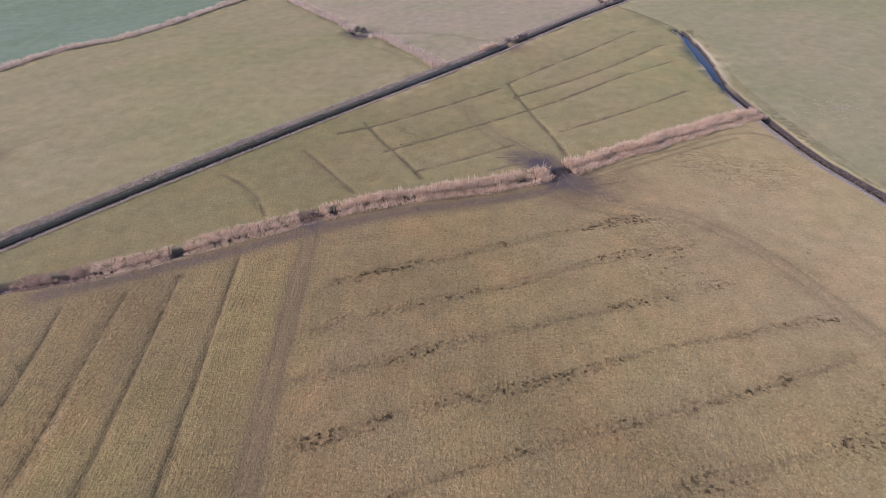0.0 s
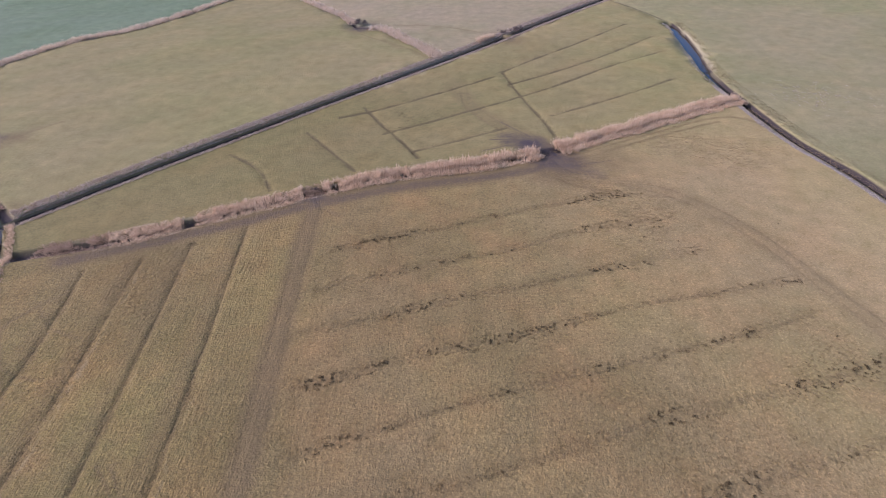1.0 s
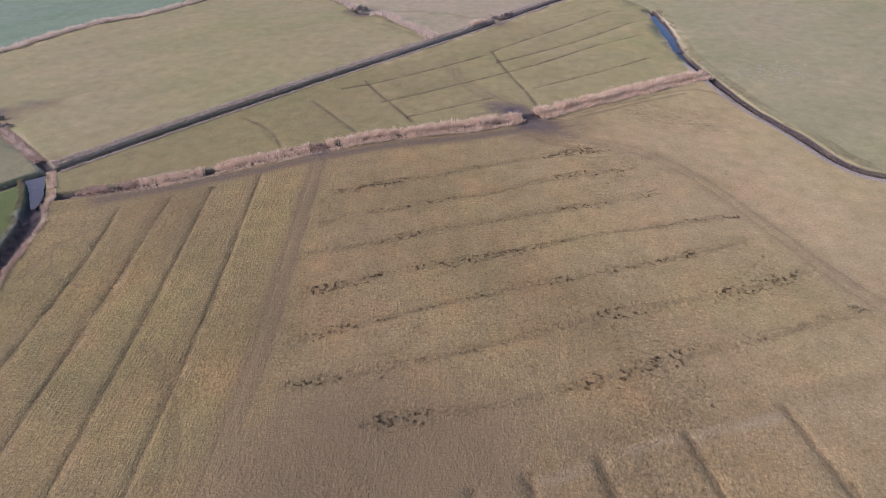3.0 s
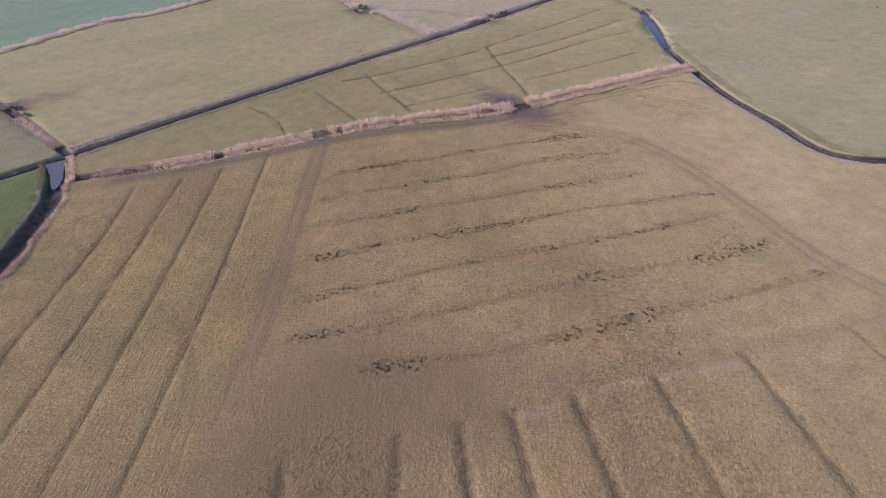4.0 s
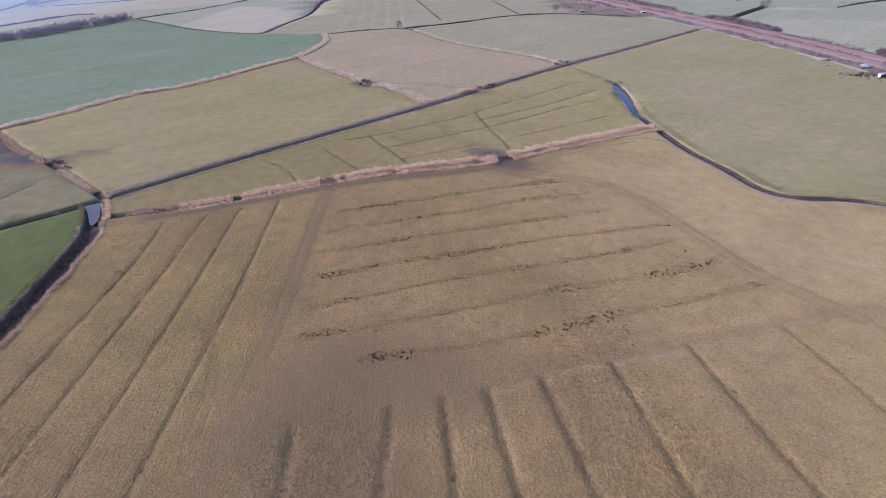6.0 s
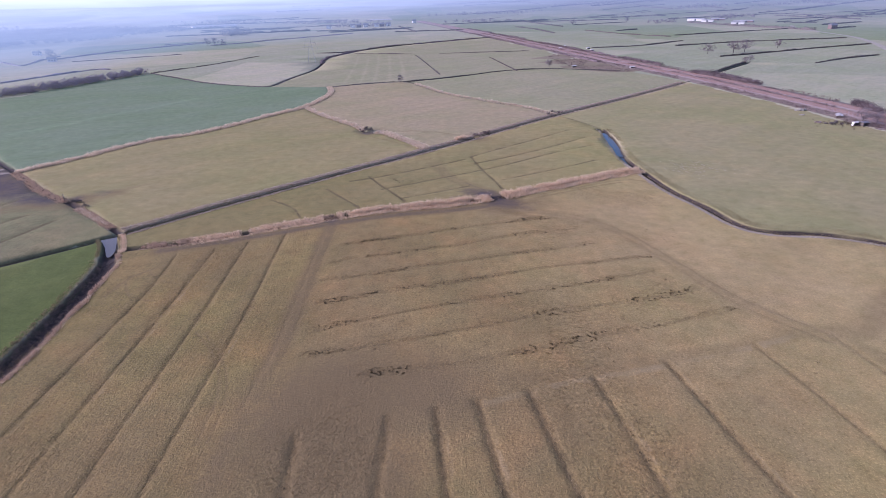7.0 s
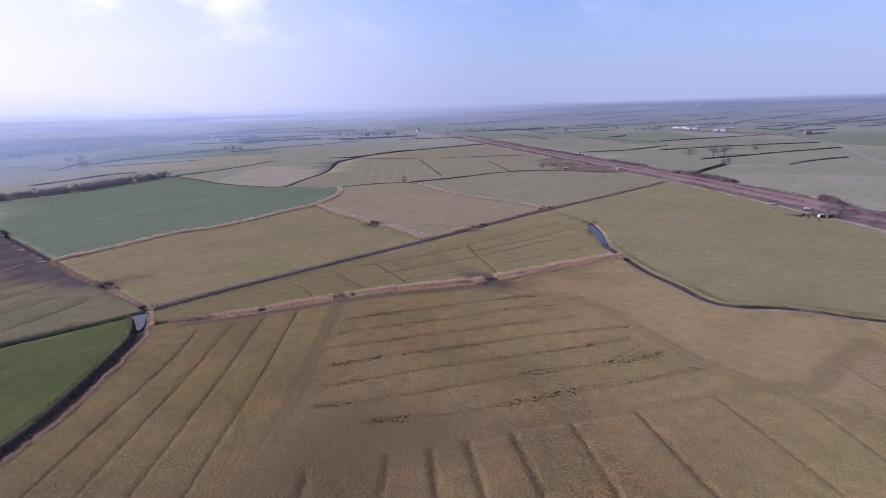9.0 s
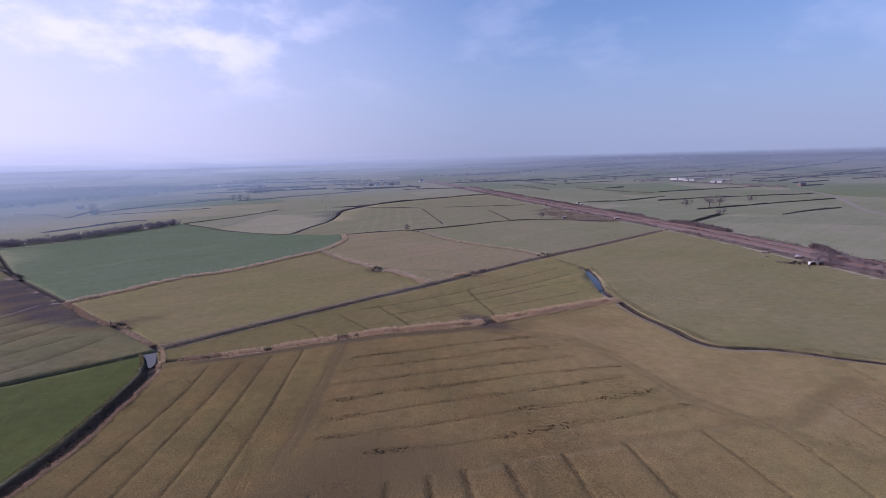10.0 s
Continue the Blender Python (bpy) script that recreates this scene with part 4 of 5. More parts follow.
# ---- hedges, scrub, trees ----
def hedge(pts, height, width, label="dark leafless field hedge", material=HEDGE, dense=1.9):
    line = smooth(pts, 6)
    c = along(line, dense, width * 0.35)
    lush = np.array([noise.noise((x * 0.05, y * 0.05, 2)) for x, y in c])
    r = rng.uniform(0.35, 0.6, len(c)) * height * np.clip(1.0 + 0.8 * lush, 0.6, 1.35)
    c3 = np.column_stack([c, r * 0.75 + rise(c)])
    remote = np.linalg.norm(line.mean(0)) > 750
    leaves = leafage("hedge", c3, r, 12 if remote else 110 if material is THICKET else 40, (height * 0.075 + 0.1) * (2.0 if remote else 0.55 if material is THICKET else 1.0), material)
    # the dense uneven core of stems
    spine = smooth(pts, 2.5)
    nrm, low = sides(spine), rise(spine)
    wob = np.array([[noise.noise((x * 0.3, y * 0.3, k)) for k in (1, 5, 9)] for x, y in spine])
    gap = np.array([noise.noise((x * 0.05, y * 0.05, 2)) for x, y in spine])
    body = np.clip(0.95 + 1.0 * gap, 0.5, 1.15) * np.clip(np.minimum(np.arange(len(spine)), np.arange(len(spine))[::-1]) / 2.0, 0.02, 1)
    rows = [np.column_stack([spine + nrm * (o * width * (0.5 + 0.3 * wob[:, :1] * np.sign(o)) * (0.4 + 0.6 * body[:, None])), low + (h * height * (0.85 + 0.6 * wob[:, 1]) * body if h > 0 else -0.1)])
            for o, h in ((-0.75, 0), (-0.5, 0.5), (0.0, 0.75), (0.5, 0.5), (0.75, 0))]
    n = len(spine)
    core = mesh_of("core", np.vstack(rows), [(k * n + i + 1, k * n + i, (k + 1) * n + i, (k + 1) * n + i + 1) for k in range(4) for i in range(n - 1)], material)
    bm = bmesh.new()
    bm.from_mesh(leaves)
    bm.from_mesh(core)
    bm.to_mesh(leaves)
    bm.free()
    bpy.data.meshes.remove(core)
    tagged(new("hedge", leaves), label, "hedge", "field hedges", "stuff")


FIELD_HEDGES = [[(-350, 372), (-345, 382), (-335, 425), (-324, 460), (-306, 462)], [(-537, 570), (-486, 557), (-430, 514), (-450, 575), (-460, 621)], [(-439, 570), (-430, 625), (-419, 681), (-390, 745), (-358, 801)],
            [(-409, 777), (-364, 824)], [(-330, 750), (-294, 786), (-271, 830), (-228, 887), (-162, 982)],
            [(-141, 586), (-107, 592), (-64, 660), (-3, 727), (73, 791)]]
FIELD_HEDGES += [[(171, 581), (231, 597), (303, 655)], [(102, 1504), (246, 1727)], [(264, 1113), (397, 1187)], [(338, 1458), (604, 1633)], [(244, 921), (273, 811), (315, 728)],
            [(330, 751), (556, 850)], [(266, 584), (361, 620), (499, 644)], [(259, 462), (303, 482), (387, 524), (466, 557)], [(307, 399), (346, 425), (394, 448)], [(202, 353), (259, 415)]]
# hedges in the west take the twig colour paled for haze
for pts in FIELD_HEDGES:
    hedge(pts, 1.7, 1.9, material=HAZED_TWIGS if pts[0][0] < -150 else HEDGE)
for pts in ([(-250, 425), (-222, 486), (-201, 569)], [(-400, 545), (-383, 556), (-345, 585), (-308, 611)], [(-97, 573), (-30, 554)], [(-1, 553), (99, 561)], [(50, 503), (64, 387)]):
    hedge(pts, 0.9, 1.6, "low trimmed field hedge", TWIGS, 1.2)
for pts in ([(633, 1009), (690, 1005)], [(811, 1165), (880, 1190)], [(650, 930), (760, 990)], [(700, 1150), (1000, 1260)], [(850, 1050), (1160, 1180)], [(200, 1300), (420, 1330)],
            [(-250, 1080), (-60, 1130)], [(-520, 1010), (-330, 1080)], [(950, 1350), (1300, 1420)], [(500, 1500), (760, 1560)], [(-90, 1000), (40, 1010)], [(640, 1050), (680, 1066)], [(600, 828), (655, 854)], [(286, 885), (332, 915)], [(394, 1510), (613, 1679)], [(785, 1413), (885, 1391)], [(980, 1290), (1190, 1398)],
            [(680, 1022), (873, 1221)], [(170, 1487), (234, 1057)]):
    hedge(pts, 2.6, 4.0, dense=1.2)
for k in range(85):
    x, y = rng.uniform(-700, 1900), rng.uniform(950, 2350)
    if x < 1.05 * y - 100 and x > -0.75 * y + 250 and abs(x + 0.2 * y - 240) > 90:
        d, long = rng.choice((0.35, 0.45, 1.75), p=(0.5, 0.3, 0.2)) + rng.normal(0, 0.08), rng.uniform(60, 170)
        step = np.array((math.cos(d), math.sin(d))) * long
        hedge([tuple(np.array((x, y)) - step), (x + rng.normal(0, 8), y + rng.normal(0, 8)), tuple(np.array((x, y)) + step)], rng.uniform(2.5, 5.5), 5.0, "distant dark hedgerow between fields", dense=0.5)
hedge([(-300, 262), (-262, 222), (-237, 201), (-206, 175)], 2.4, 3.0, "dark hedge along the corner of a muddy field", dense=2.2)
hedge([(-25, 538), (-10, 450), (2, 376)], 0.8, 1.6, "low dark scrub along a far ditch", dense=1.2)
for line, h in ((FAR_DITCH, 0.9), (FAR_RHYNE[:46], 0.35), (NORTH_DITCH[:14], 0.7)):
    hedge([tuple(q) for q in line[::6]], h, 2.2, "low dark scrub along a far ditch", dense=2.2)
bushy = FAR_RHYNE[(FAR_RHYNE[:, 1] > 470) & (FAR_RHYNE[:, 0] > -150)]
hedge([tuple(q) for q in bushy[::6]], 1.9, 5.0, "bushy purple-brown scrub along a far ditch", THICKET, 2.0)


scrubby = along(WEST_DITCH[2:70], 13, 2.1, -0.8)
r = rng.uniform(0.25, 0.6, len(scrubby))
tagged(new("bramble_scrub", leafage("bramble_scrub", np.column_stack([scrubby, -0.35 + r * 0.6]), r, 45, 0.09, BRAMBLE)), "low dark bramble scrub in a ditch beside the green field", "scrub", kind="stuff")


def tree_crown(n, height, spread):
    c = np.column_stack([rng.normal(0, spread * 0.36, (n, 2)), rng.uniform(0.3, 1.0, n) * height])
    c[:, :2] *= (1.15 - np.abs(c[:, 2:] / height - 0.6))
    return c


def bare_tree(x, y, height, spread, z=0.0):
    """A tapered trunk, limbs and a loose crown of twig ends."""
    tree = thing("tree", "bare winter tree with a loose crown of twigs", "tree", x, y, z, group="hedgerow trees")
    bm = bmesh.new()
    bmesh.ops.create_cone(bm, cap_ends=True, segments=7, radius1=0.035 * height, radius2=0.015 * height, depth=height * 0.5, matrix=Matrix.Translation((0, 0, height * 0.25)))
    part("trunk", bm, BARK, tree)
    for k in range(6):
        a, up = k * 1.05 + rng.uniform(0, 0.6), rng.uniform(0.35, 0.9)
        end = Vector((math.cos(a) * spread * 0.5, math.sin(a) * spread * 0.5, height * (0.5 + 0.4 * up)))
        foot = Vector((0, 0, height * (0.28 + 0.03 * k)))
        bm = bmesh.new()
        turn = (end - foot).to_track_quat("Z", "Y").to_matrix().to_4x4()
        bmesh.ops.create_cone(bm, cap_ends=True, segments=5, radius1=0.013 * height, radius2=0.004 * height, depth=(end - foot).length,
                              matrix=Matrix.Translation((foot + end) / 2) @ turn)
        part("limb", bm, BARK, tree)
    c = tree_crown(60, height, spread)
    crown = new("crown", leafage("crown", c, np.full(len(c), spread * 0.2), 130, 0.018 * height, WOODS))
    crown.parent = tree
    return tree


for x, y, h in ((260, 489, 9), (287, 494, 11), (303, 504, 11), (353, 535, 8), (-443, 580, 11), (-26, 338, 5), (93, 410, 6), (-323, 750, 10), (-335, 752, 9), (-312, 752, 8),
                (255, 408, 5), (264, 418, 5), (397, 1187, 10), (264, 1110, 10), (190, 180, 6.5), (194, 177, 5.5)):
    bare_tree(x, y, h, h * 0.75)


def bush(x, y, h):
    c = np.column_stack([rng.normal(0, h * 0.45, (14, 2)), rng.uniform(0.2, 0.75, 14) * h])
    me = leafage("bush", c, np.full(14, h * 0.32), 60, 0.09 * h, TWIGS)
    ob = tagged(new("bush", me), "dark leafless bush beside a field gateway", "bush", "bushes by the gateways")
    ob.matrix_basis = pose(x, y, 0)


# the bush at (-24.6, 79.4) is added to stand in for a dark reed gap
for x, y, h in ((-29.5, 184, 2.2), (-27.5, 185, 1.6), (23.4, 173.5, 1.7), (25, 175, 1.5), (19.2, 171.5, 1.4), (-24.6, 79.4, 0.8), (63, 214.5, 1.8), (58, 213, 1.6), (-106, 95.5, 1.2), (-100, 91, 1.2),
                (61, 217, 1.5)):
    bush(x, y, h)


def wood(corners, count, height, label, each=26, leaf=0.07, material=WOODS):
    lo, hi = np.min(corners, 0), np.max(corners, 0)
    p = rng.uniform(lo, hi, (count * 4, 2))
    p = p[inside(p, corners)][:count]
    cs, rs = [], []
    for x, y in p:
        h = height * rng.uniform(0.6, 1.15)
        k = 5
        cs.append(np.column_stack([x + rng.normal(0, h * 0.2, k), y + rng.normal(0, h * 0.2, k), rise(np.array([[x, y]]))[0] + h * rng.uniform(0.12, 0.88, k)]))
        rs.append(np.full(k, h * 0.24))
    me = leafage("woodland", np.vstack(cs), np.concatenate(rs), each, height * leaf, material)
    tagged(new("woodland", me), label, "woodland", kind="stuff")


wood([(-322, 262), (-303, 290), (-282, 318), (-267, 361), (-256, 403), (-252, 424), (-262, 428), (-268, 404), (-281, 364), (-295, 324), (-318, 296), (-336, 268)], 620, 5.2, "thin belt of bare trees along a field edge, paled purple-grey as in haze", 48, 0.055, HAZED_TWIGS)
wood([(-652, 715), (-661, 850), (-600, 900), (-619, 1110), (-569, 1225), (-640, 1330), (-1100, 1330), (-1100, 720)], 2600, 11, "hazy belt of bare winter woodland", 15, 0.095)
wood([(-410, 985), (-365, 982), (-370, 1060), (-420, 1060)], 60, 11, "small bare wood between the fields")
for x, y, wide, count in ((-330, 1500, 160, 120), (120, 1750, 200, 130), (480, 1950, 170, 110), (760, 1700, 110, 80), (1050, 1650, 160, 110), (1350, 1850, 220, 140), (1500, 1500, 120, 70), (60, 1350, 70, 40), (700, 1330, 60, 40),
                          (960, 1120, 50, 30), (450, 1130, 40, 24), (620, 1250, 50, 36), (-620, 1560, 140, 90)):
    wood([(x - wide, y - 25), (x + wide * 0.4, y - 40), (x + wide, y + 20), (x + wide * 0.2, y + 45)], count, 9, "distant copse of bare winter trees")
wood([(-250, 1222), (-120, 1275), (-120, 1290), (-250, 1240)], 60, 9, "dark garden trees behind a row of houses")


# ---- railway ----
def ribbon(name, line, half, z, thick, material, label, category="", kind="structure", skirt=0.0):
    """A flat strip along a line with sloping shoulders."""
    nrm = sides(line)
    zz = rise(line)[:, None]
    rows = [np.hstack([line + nrm * o, zz + h]) for o, h in ((-half - skirt, z - thick), (-half, z), (half, z), (half + skirt, z - thick))]
    n = len(line)
    f = [(k * n + i, k * n + i + 1, (k + 1) * n + i + 1, (k + 1) * n + i) for k in range(3) for i in range(n - 1)]
    return tagged(new(name, mesh_of(name, np.vstack(rows)[:, [0, 1, 2]], [q[::-1] for q in f], material)), label, category or name, kind=kind)


RAIL_A = smooth([(230, -120), (212, 60), (203, 161), (199, 185), (196, 217), (189, 263), (179, 325), (162, 401), (137, 519), (66, 870), (0, 1180), (-70, 1500)], 8)
RAIL_B = RAIL_A - sides(RAIL_A) * 11.0
CORRIDOR = RAIL_A - sides(RAIL_A) * 4.5
ribbon("railway_corridor", CORRIDOR, 15, 0.35, 0.6, CINDER, "reddish-brown rough ground along the railway", "embankment", skirt=2.0)
for line in (RAIL_A, RAIL_B):
    bed = ribbon("track_bed", line, 3.4, 0.75, 0.45, BALLAST, "pinkish-grey ballast bed of a double railway track", "railway", skirt=1.0)
    for o in (-2.45, -1.0, 1.0, 2.45):
        rail = ribbon("rail", line + sides(line) * o, 0.05, 0.93, 0.16, RUST, "", "", "", 0.02)
        del rail["category"]
        rail.parent = bed
verge = np.vstack([along(CORRIDOR, 2.2, 4.0, 13.5), along(CORRIDOR, 2.8, 4.5, -14), along(CORRIDOR, 1.8, 1.6, -1.0)])
verge = verge[verge[:, 1] < 900]
lumps = np.array([noise.noise((x * 0.05, y * 0.05, 5)) for x, y in verge])
verge, lumps = verge[lumps > -0.25], lumps[lumps > -0.25]
r = rng.uniform(0.4, 1.0, len(verge)) * (1.0 + 0.9 * np.clip(lumps, 0, 1))
tagged(new("bramble_scrub", leafage("bramble_scrub", np.column_stack([verge, 0.3 + r * 0.6]), r, 34, 0.19, SCRUB)), "reddish-brown bramble scrub along the railway", "scrub", kind="stuff")
patch = rng.uniform((100, 366), (166, 536), (1900, 2))
patch = patch[inside(patch, SCRUBLAND)]
patch = patch[np.array([noise.noise((x * 0.07, y * 0.03, 3)) for x, y in patch]) > -0.12]
r = rng.uniform(0.4, 1.0, len(patch))
tagged(new("bramble_scrub", leafage("bramble_scrub", np.column_stack([patch, r * 0.5]), r, 36, 0.18, SCRUB)), "patch of low reddish-brown scrub beside the railway", "scrub", kind="stuff")
junk = np.column_stack([rng.normal(182, 5, 90), rng.normal(180, 4, 90)])
junk = junk[away(junk, CORRIDOR) > 9]
r = rng.uniform(0.25, 0.8, len(junk))
tagged(new("bramble_scrub", leafage("bramble_scrub", np.column_stack([junk, r * 0.5]), r, 70, 0.12, BRAMBLE)), "dark brambles overgrowing the lineside yard", "scrub", kind="stuff")
for pts, h in (([(172, 470), (177, 440), (185, 405)], 3.2), ([(188, 352), (197, 325), (207, 294)], 4.6), ([(136, 640), (146, 590), (158, 530)], 2.2), ([(216, 222), (213, 210), (211, 198)], 5.5), ([(207, 186), (206, 174), (206, 150)], 3.2), ([(190, 174), (196, 163), (203, 146)], 2.6)):
    hedge(pts, h, 5.0, "tangled purple-brown thicket beside the railway", THICKET, 3.6)

for off in (-18.5, 16.5):
    for y0, y1 in ((440, 560), (575, 700), (720, 860), (880, 1060)):
        edge = (CORRIDOR + sides(CORRIDOR) * off)[(CORRIDOR[:, 1] > y0) & (CORRIDOR[:, 1] < y1)]
        hedge([tuple(q) for q in edge[::3]], rng.uniform(1.2, 2.4), 4.0, "patchy purple-brown scrub along the railway fence", THICKET, 1.2)

ribbon("lane", smooth([(600, 930), (560, 844), (523, 679), (483, 580), (433, 487), (398, 420), (340, 270)], 8), 2.8, 0.06, 0.1, LANE, "pale narrow farm lane between fields", "road", skirt=0.6)


# ---- buildings ----
def house(x, y, turn, length, width, eaves, ridge, walls, roof_mat, name="house", label="small white house with a dark pitched roof", windows=True, z=0.0):
    h = thing(name, label, name.replace("_", " "), x, y, z, turn)
    part("wall", box(bmesh.new(), -length / 2, length / 2, -width / 2, width / 2, -0.2, eaves), walls, h)
    bm = bmesh.new()
    ov = 0.35
    v = [bm.verts.new(c) for c in ((-length / 2 - ov, -width / 2 - ov, eaves - 0.1), (length / 2 + ov, -width / 2 - ov, eaves - 0.1), (length / 2 + ov, width / 2 + ov, eaves - 0.1),
                                   (-length / 2 - ov, width / 2 + ov, eaves - 0.1), (-length / 2 - ov, 0, ridge), (length / 2 + ov, 0, ridge))]
    for f in ((0, 1, 5, 4), (2, 3, 4, 5), (1, 2, 5), (3, 0, 4), (3, 2, 1, 0)):
        bm.faces.new([v[i] for i in f])
    roof = part("roof", bm, roof_mat, h)
    if windows:
        part("chimney", box(bmesh.new(), length * 0.3, length * 0.3 + 0.8, -0.4, 0.4, eaves, ridge + 0.9), BRICK, roof)
        for k in (-0.3, 0.05, 0.32):
            for lev in (1.0, 3.4):
                if lev + 1.2 < eaves:
                    part("window", box(bmesh.new(), length * k - 0.5, length * k + 0.5, -width / 2 - 0.03, -width / 2 + 0.1, lev, lev + 1.2), DARK, h)
    else:
        part("door", box(bmesh.new(), -1.6, 1.6, -width / 2 - 0.04, -width / 2 + 0.1, 0, min(3.4, eaves - 0.3)), DARK, h)
    return h


for x, y, t, walls in ((-247, 1186, 8, RENDERED), (-199, 1212, 5, RENDERED), (-186, 1216, 5, BRICK), (-172, 1226, 12, RENDERED), (-150, 1238, 6, RENDERED), (-138, 1243, 8, BRICK), (-124, 1250, 4, RENDERED),
                       (-74, 1405, 20, RENDERED), (599, 824, 10, BRICK), (-426, 556, 30, RENDERED), (-504, 643, 15, RENDERED), (-655, 700, 10, RENDERED), (-630, 715, 40, RENDERED)):
    house(x, y, t, *((10, 7, 5.0, 8.0) if x > -400 else (8, 6, 2.8, 4.9)), walls, SLATE)
BARN = "long pale farm shed with a shallow sheet roof"
for x, y, t, l, w, e in ((546, 1186, -40, 34, 14, 6), (545, 1130, -30, 22, 12, 5), (592, 1185, -20, 26, 14, 5), (548, 1012, -30, 22, 12, 5.5), (575, 1060, -30, 20, 12, 5), (597, 1075, -35, 24, 12, 5),
                         (-590, 1420, 34, 110, 22, 5), (-180, 1600, 10, 60, 20, 5)):
    house(x, y, t, l, w, e * 0.62, e * 0.62 + w * 0.1, RENDERED if l in (34, 22, 110) else BRICK, SHEET, "barn", BARN if l in (34, 22, 110) else "brick farm shed with a shallow sheet roof", False)
for x, y in ((737, 2235), (812, 2200), (960, 2140), (1005, 2118)):
    house(x, y, -20, 14, 8, 4, 5.4, RENDERED, RENDERED, "barn", "far white farm building on rising ground", False, float(rise(np.array([[x, y]]))[0]))
house(184.4, 176.5, 20, 1.9, 1.6, 1.6, 1.85, RENDERED, SHEET, "shed", "small white lineside shed with a dark doorway", False)
house(187.5, 175.8, 20, 3.0, 2.4, 1.6, 1.9, TIMBER, SLATE, "shed", "low dark timber shed beside the railway", False)
house(188.5, 193, 60, 5.0, 2.2, 1.3, 1.6, TIMBER, SHEET, "shed", "long grey lineside store with a sheet roof", False)


def pallet_stack(x, y, turn, layers):
    stack = thing("pallet_stack", "weathered grey timber pallets stacked in rough grass", "pallets", x, y, 0, turn, "pallets by the railway")
    for k in range(layers):
        pallet = part("pallet", box(bmesh.new(), -0.6, 0.6, -0.5, 0.5, k * 0.16, k * 0.16 + 0.02), TIMBER, stack)
        for o in (-0.45, 0, 0.45):
            part("bearer", box(bmesh.new(), -0.6, 0.6, o - 0.05, o + 0.05, k * 0.16 + 0.02, k * 0.16 + 0.12), TIMBER, pallet)
        for o in (-0.45, -0.22, 0, 0.22, 0.45):
            part("slat", box(bmesh.new(), o - 0.08, o + 0.08, -0.5, 0.5, k * 0.16 + 0.12, k * 0.16 + 0.14), TIMBER, pallet)


for x, y, t, k in ((176.2, 179.6, 12, 6), (178, 180.6, 40, 4), (179.8, 181.8, 5, 7), (174.6, 181, 70, 3), (181, 179.6, 25, 3)):
    pallet_stack(x, y, t, k)


def spoil_heap(x, y, r, h, material, label):
    bm = bmesh.new()
    bmesh.ops.create_icosphere(bm, subdivisions=4, radius=1)
    for v in bm.verts:
        k = 1 + 0.45 * noise.noise(v.co * 2.1 + Vector((x, y, 0))) + 0.12 * noise.noise(v.co * 7)
        v.co = Vector((v.co.x * r * k, v.co.y * r * 0.7 * k, max(-0.1, v.co.z * h * k)))
    ob = part("spoil_heap", bm, material)
    ob.matrix_basis = pose(x, y, 0)
    tagged(ob, label, "heap", "heaps beside the railway")


spoil_heap(181.8, 211, 2.6, 0.9, LANE, "low heap of pale sandy spoil beside the railway")
spoil_heap(173.5, 184, 1.6, 0.5, BALLAST, "low heap of grey stones beside the railway")
spoil_heap(176, 200, 1.4, 0.5, LANE, "small heap of pale spoil beside the railway")
spoil_heap(190.5, 169, 2.2, 0.35, BALLAST, "long low heap of ballast at the field edge")
for x, y, t in ((136, 580, 10), (147, 611, 80), (165, 572, 20), (163, 548, 15)):
    house(x, y, t, 2.6, 1.8, 1.4, 1.7, RENDERED, SHEET, "shed", "small white shed on the far side of the railway", False)
spoil_heap(168.5, 313, 1.8, 0.7, LANE, "low heap of pale rubble at the end of the long drain")
house(113, 406, 5, 3, 2.0, 1.3, 1.7, SHEET, SHEET, "shed", "low pale shed by a scrubby ditch", False)
house(156, 391, 5, 3, 2.0, 1.4, 1.8, RENDERED, SHEET, "shed", "low pale shed near the railway", False)


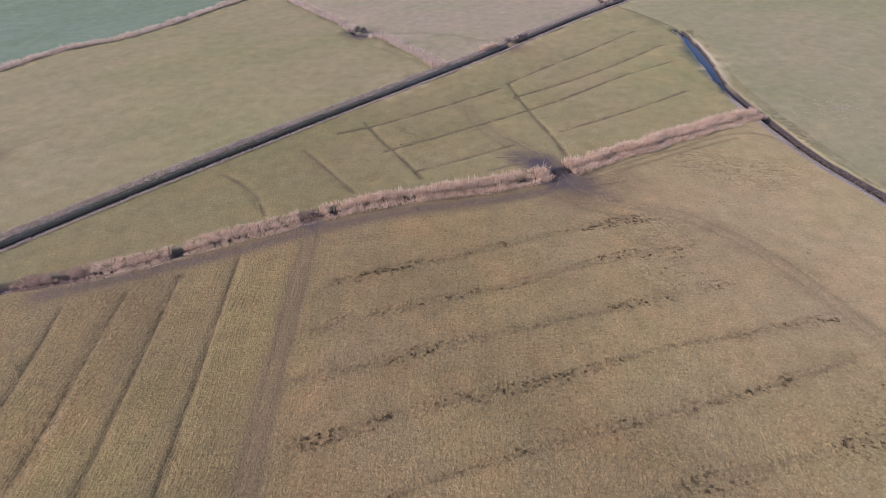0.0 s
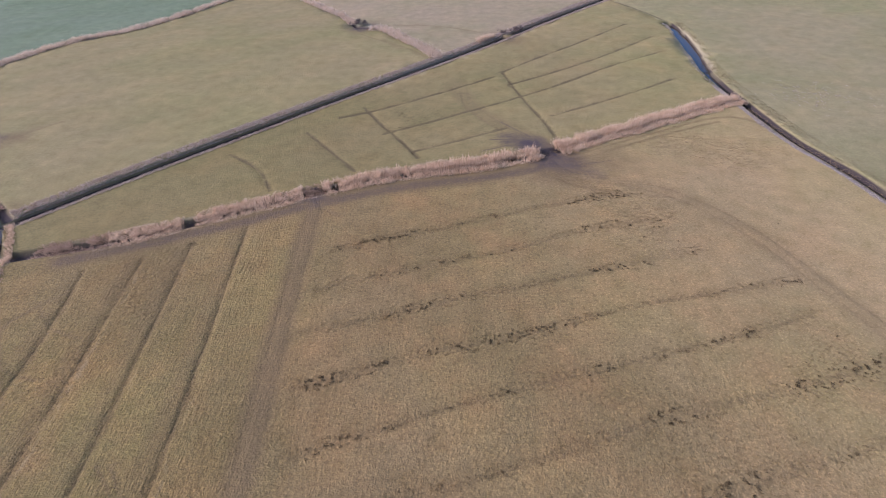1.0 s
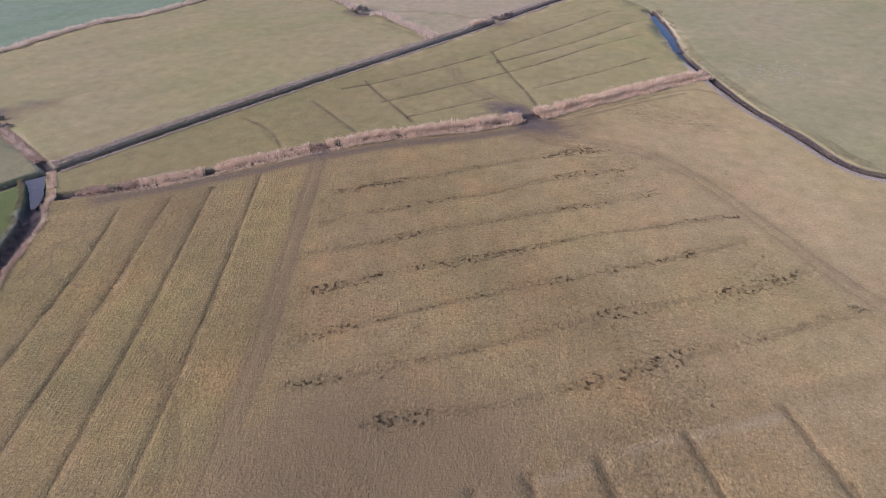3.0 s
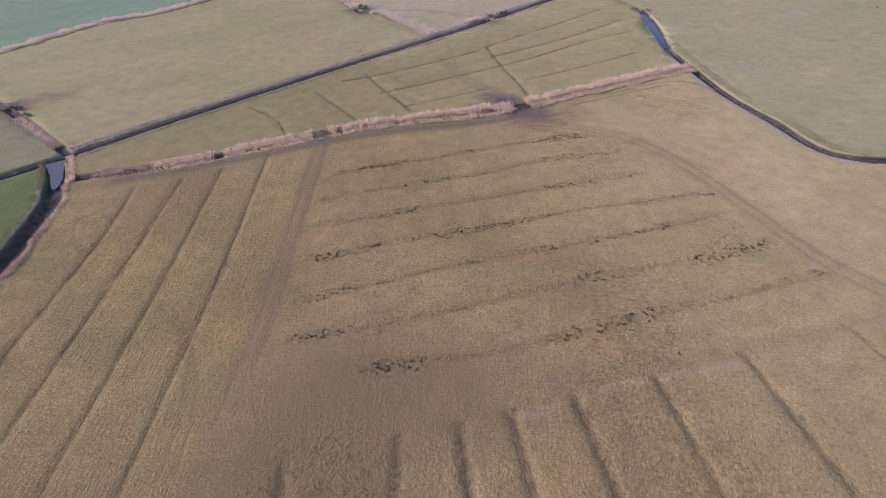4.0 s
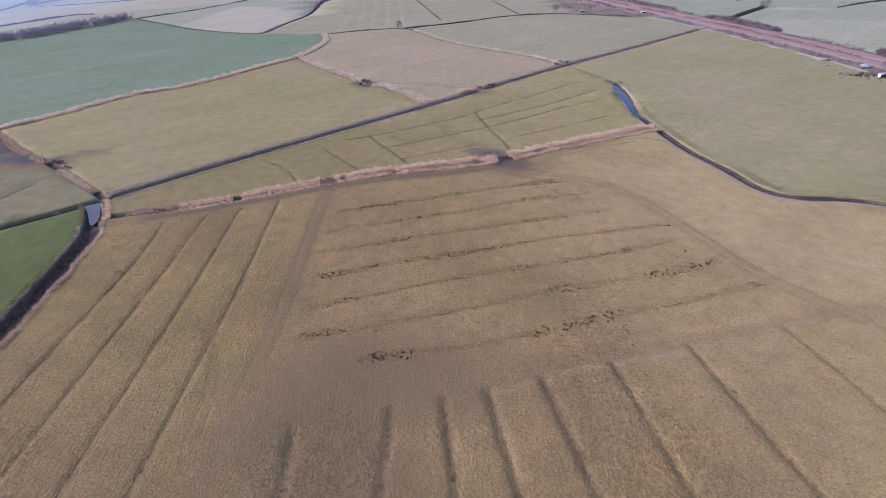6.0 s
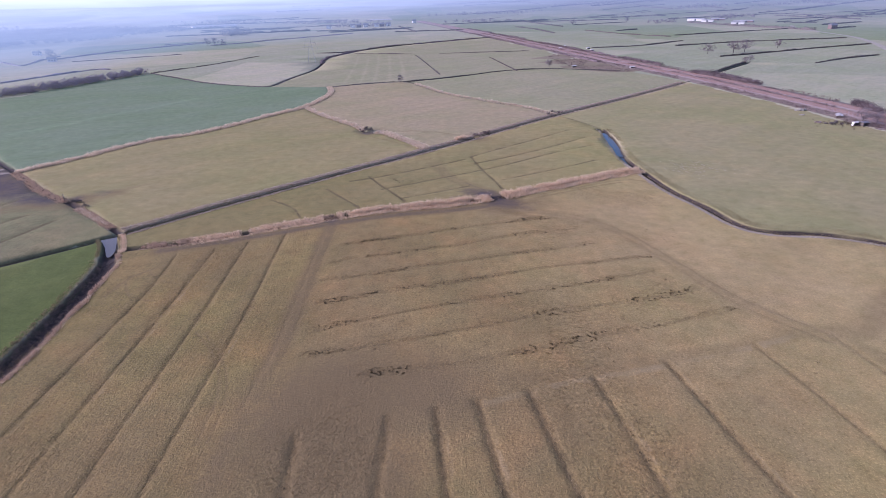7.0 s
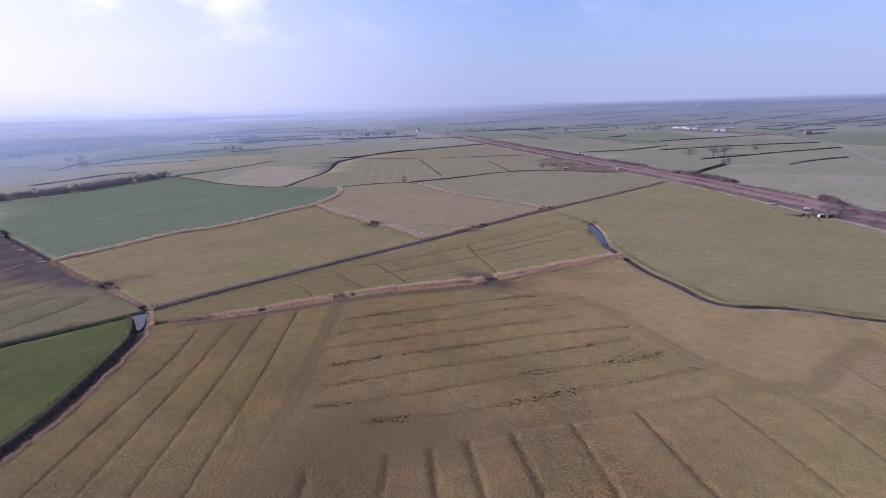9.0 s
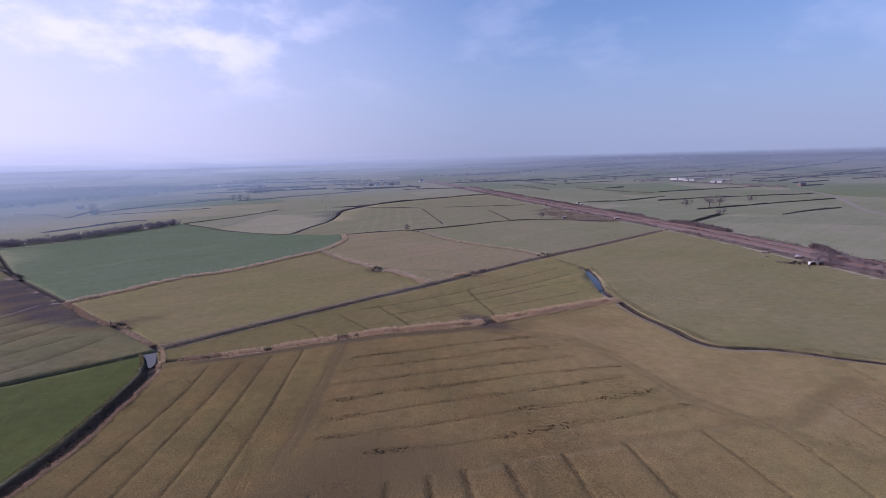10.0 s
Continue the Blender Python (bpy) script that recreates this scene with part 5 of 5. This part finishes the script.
def pylon(x, y, height):
    p = thing("pylon", "grey lattice steel electricity pylon in a field", "pylon", x, y, 0, 12)

    def bar(name, a, b, r, parent):
        a, b = Vector(a), Vector(b)
        bm = bmesh.new()
        bmesh.ops.create_cone(bm, cap_ends=True, segments=5, radius1=r, radius2=r, depth=(b - a).length, matrix=Matrix.Translation((a + b) / 2) @ (b - a).to_track_quat("Z", "Y").to_matrix().to_4x4())
        return part(name, bm, STEEL, parent)

    def half(z):
        return 3.2 * (1 - z / height) ** 1.3 + 0.45

    for sx, sy in ((1, 1), (1, -1), (-1, -1), (-1, 1)):
        for k in range(5):
            z0, z1 = height * k / 5, height * (k + 1) / 5
            bar("leg", (sx * half(z0), sy * half(z0), z0), (sx * half(z1), sy * half(z1), z1), 0.06, p)
            bar("brace", (sx * half(z0), sy * half(z0), z0), (-sy * half(z1), sx * half(z1), z1), 0.025, p)
    for z, reach in ((0.62, 6.5), (0.76, 5.2), (0.9, 4.2)):
        arm = bar("crossarm", (-reach, 0, z * height), (reach, 0, z * height), 0.09, p)
        for s in (-1, 1):
            bar("insulator", (s * reach, 0, z * height), (s * reach, 0, z * height - 2.2), 0.07, arm)


pylon(-123, 485, 24)


# ---- field furniture ----
def trough(x, y, turn):
    t = thing("feed_trough", "dark weathered timber feed trough on legs beside a muddy gateway", "trough", x, y, 0, turn)
    bm = bmesh.new()
    outer = [(-1.0, -0.4, 0.75), (1.0, -0.4, 0.75), (1.0, 0.4, 0.75), (-1.0, 0.4, 0.75), (-0.88, -0.24, 0.35), (0.88, -0.24, 0.35), (0.88, 0.24, 0.35), (-0.88, 0.24, 0.35)]
    inner = [(a * 0.96, b * 0.92, c + (0.03 if c < 0.5 else 0)) for a, b, c in outer]
    v = [bm.verts.new(c) for c in outer + inner]
    for f in ((0, 1, 5, 4), (1, 2, 6, 5), (2, 3, 7, 6), (3, 0, 4, 7), (7, 6, 5, 4)):
        bm.faces.new([v[i] for i in f])
        bm.faces.new([v[i + 8] for i in reversed(f)])
    for i in range(4):
        j = (i + 1) % 4
        bm.faces.new([v[j], v[i], v[i + 8], v[j + 8]])
    part("tub", bm, TIMBER, t)
    for sx, sy in ((1, 1), (1, -1), (-1, 1), (-1, -1)):
        part("leg", box(bmesh.new(), sx * 0.8 - 0.04, sx * 0.8 + 0.04, sy * 0.22 - 0.04, sy * 0.22 + 0.04, -0.1, 0.37), TIMBER, t)


def field_gate(x, y, turn, length):
    g = thing("field_gate", "galvanised five-bar field gate between two timber posts", "gate", x, y, 0, turn, "field gates")
    for sx in (-1, 1):
        part("gate_post", box(bmesh.new(), sx * length / 2 - 0.1, sx * length / 2 + 0.1, -0.1, 0.1, -0.4, 1.5), TIMBER, g)
        part("stile", box(bmesh.new(), sx * (length / 2 - 0.18) - 0.03, sx * (length / 2 - 0.18) + 0.03, -0.03, 0.03, 0.15, 1.25), STEEL, g)
    for z in (0.18, 0.4, 0.62, 0.88, 1.2):
        part("bar", box(bmesh.new(), -length / 2 + 0.2, length / 2 - 0.2, -0.025, 0.025, z, z + 0.05), STEEL, g)


trough(-104.4, 95, 20)
field_gate(-110.5, 97.6, 128, 3.6)
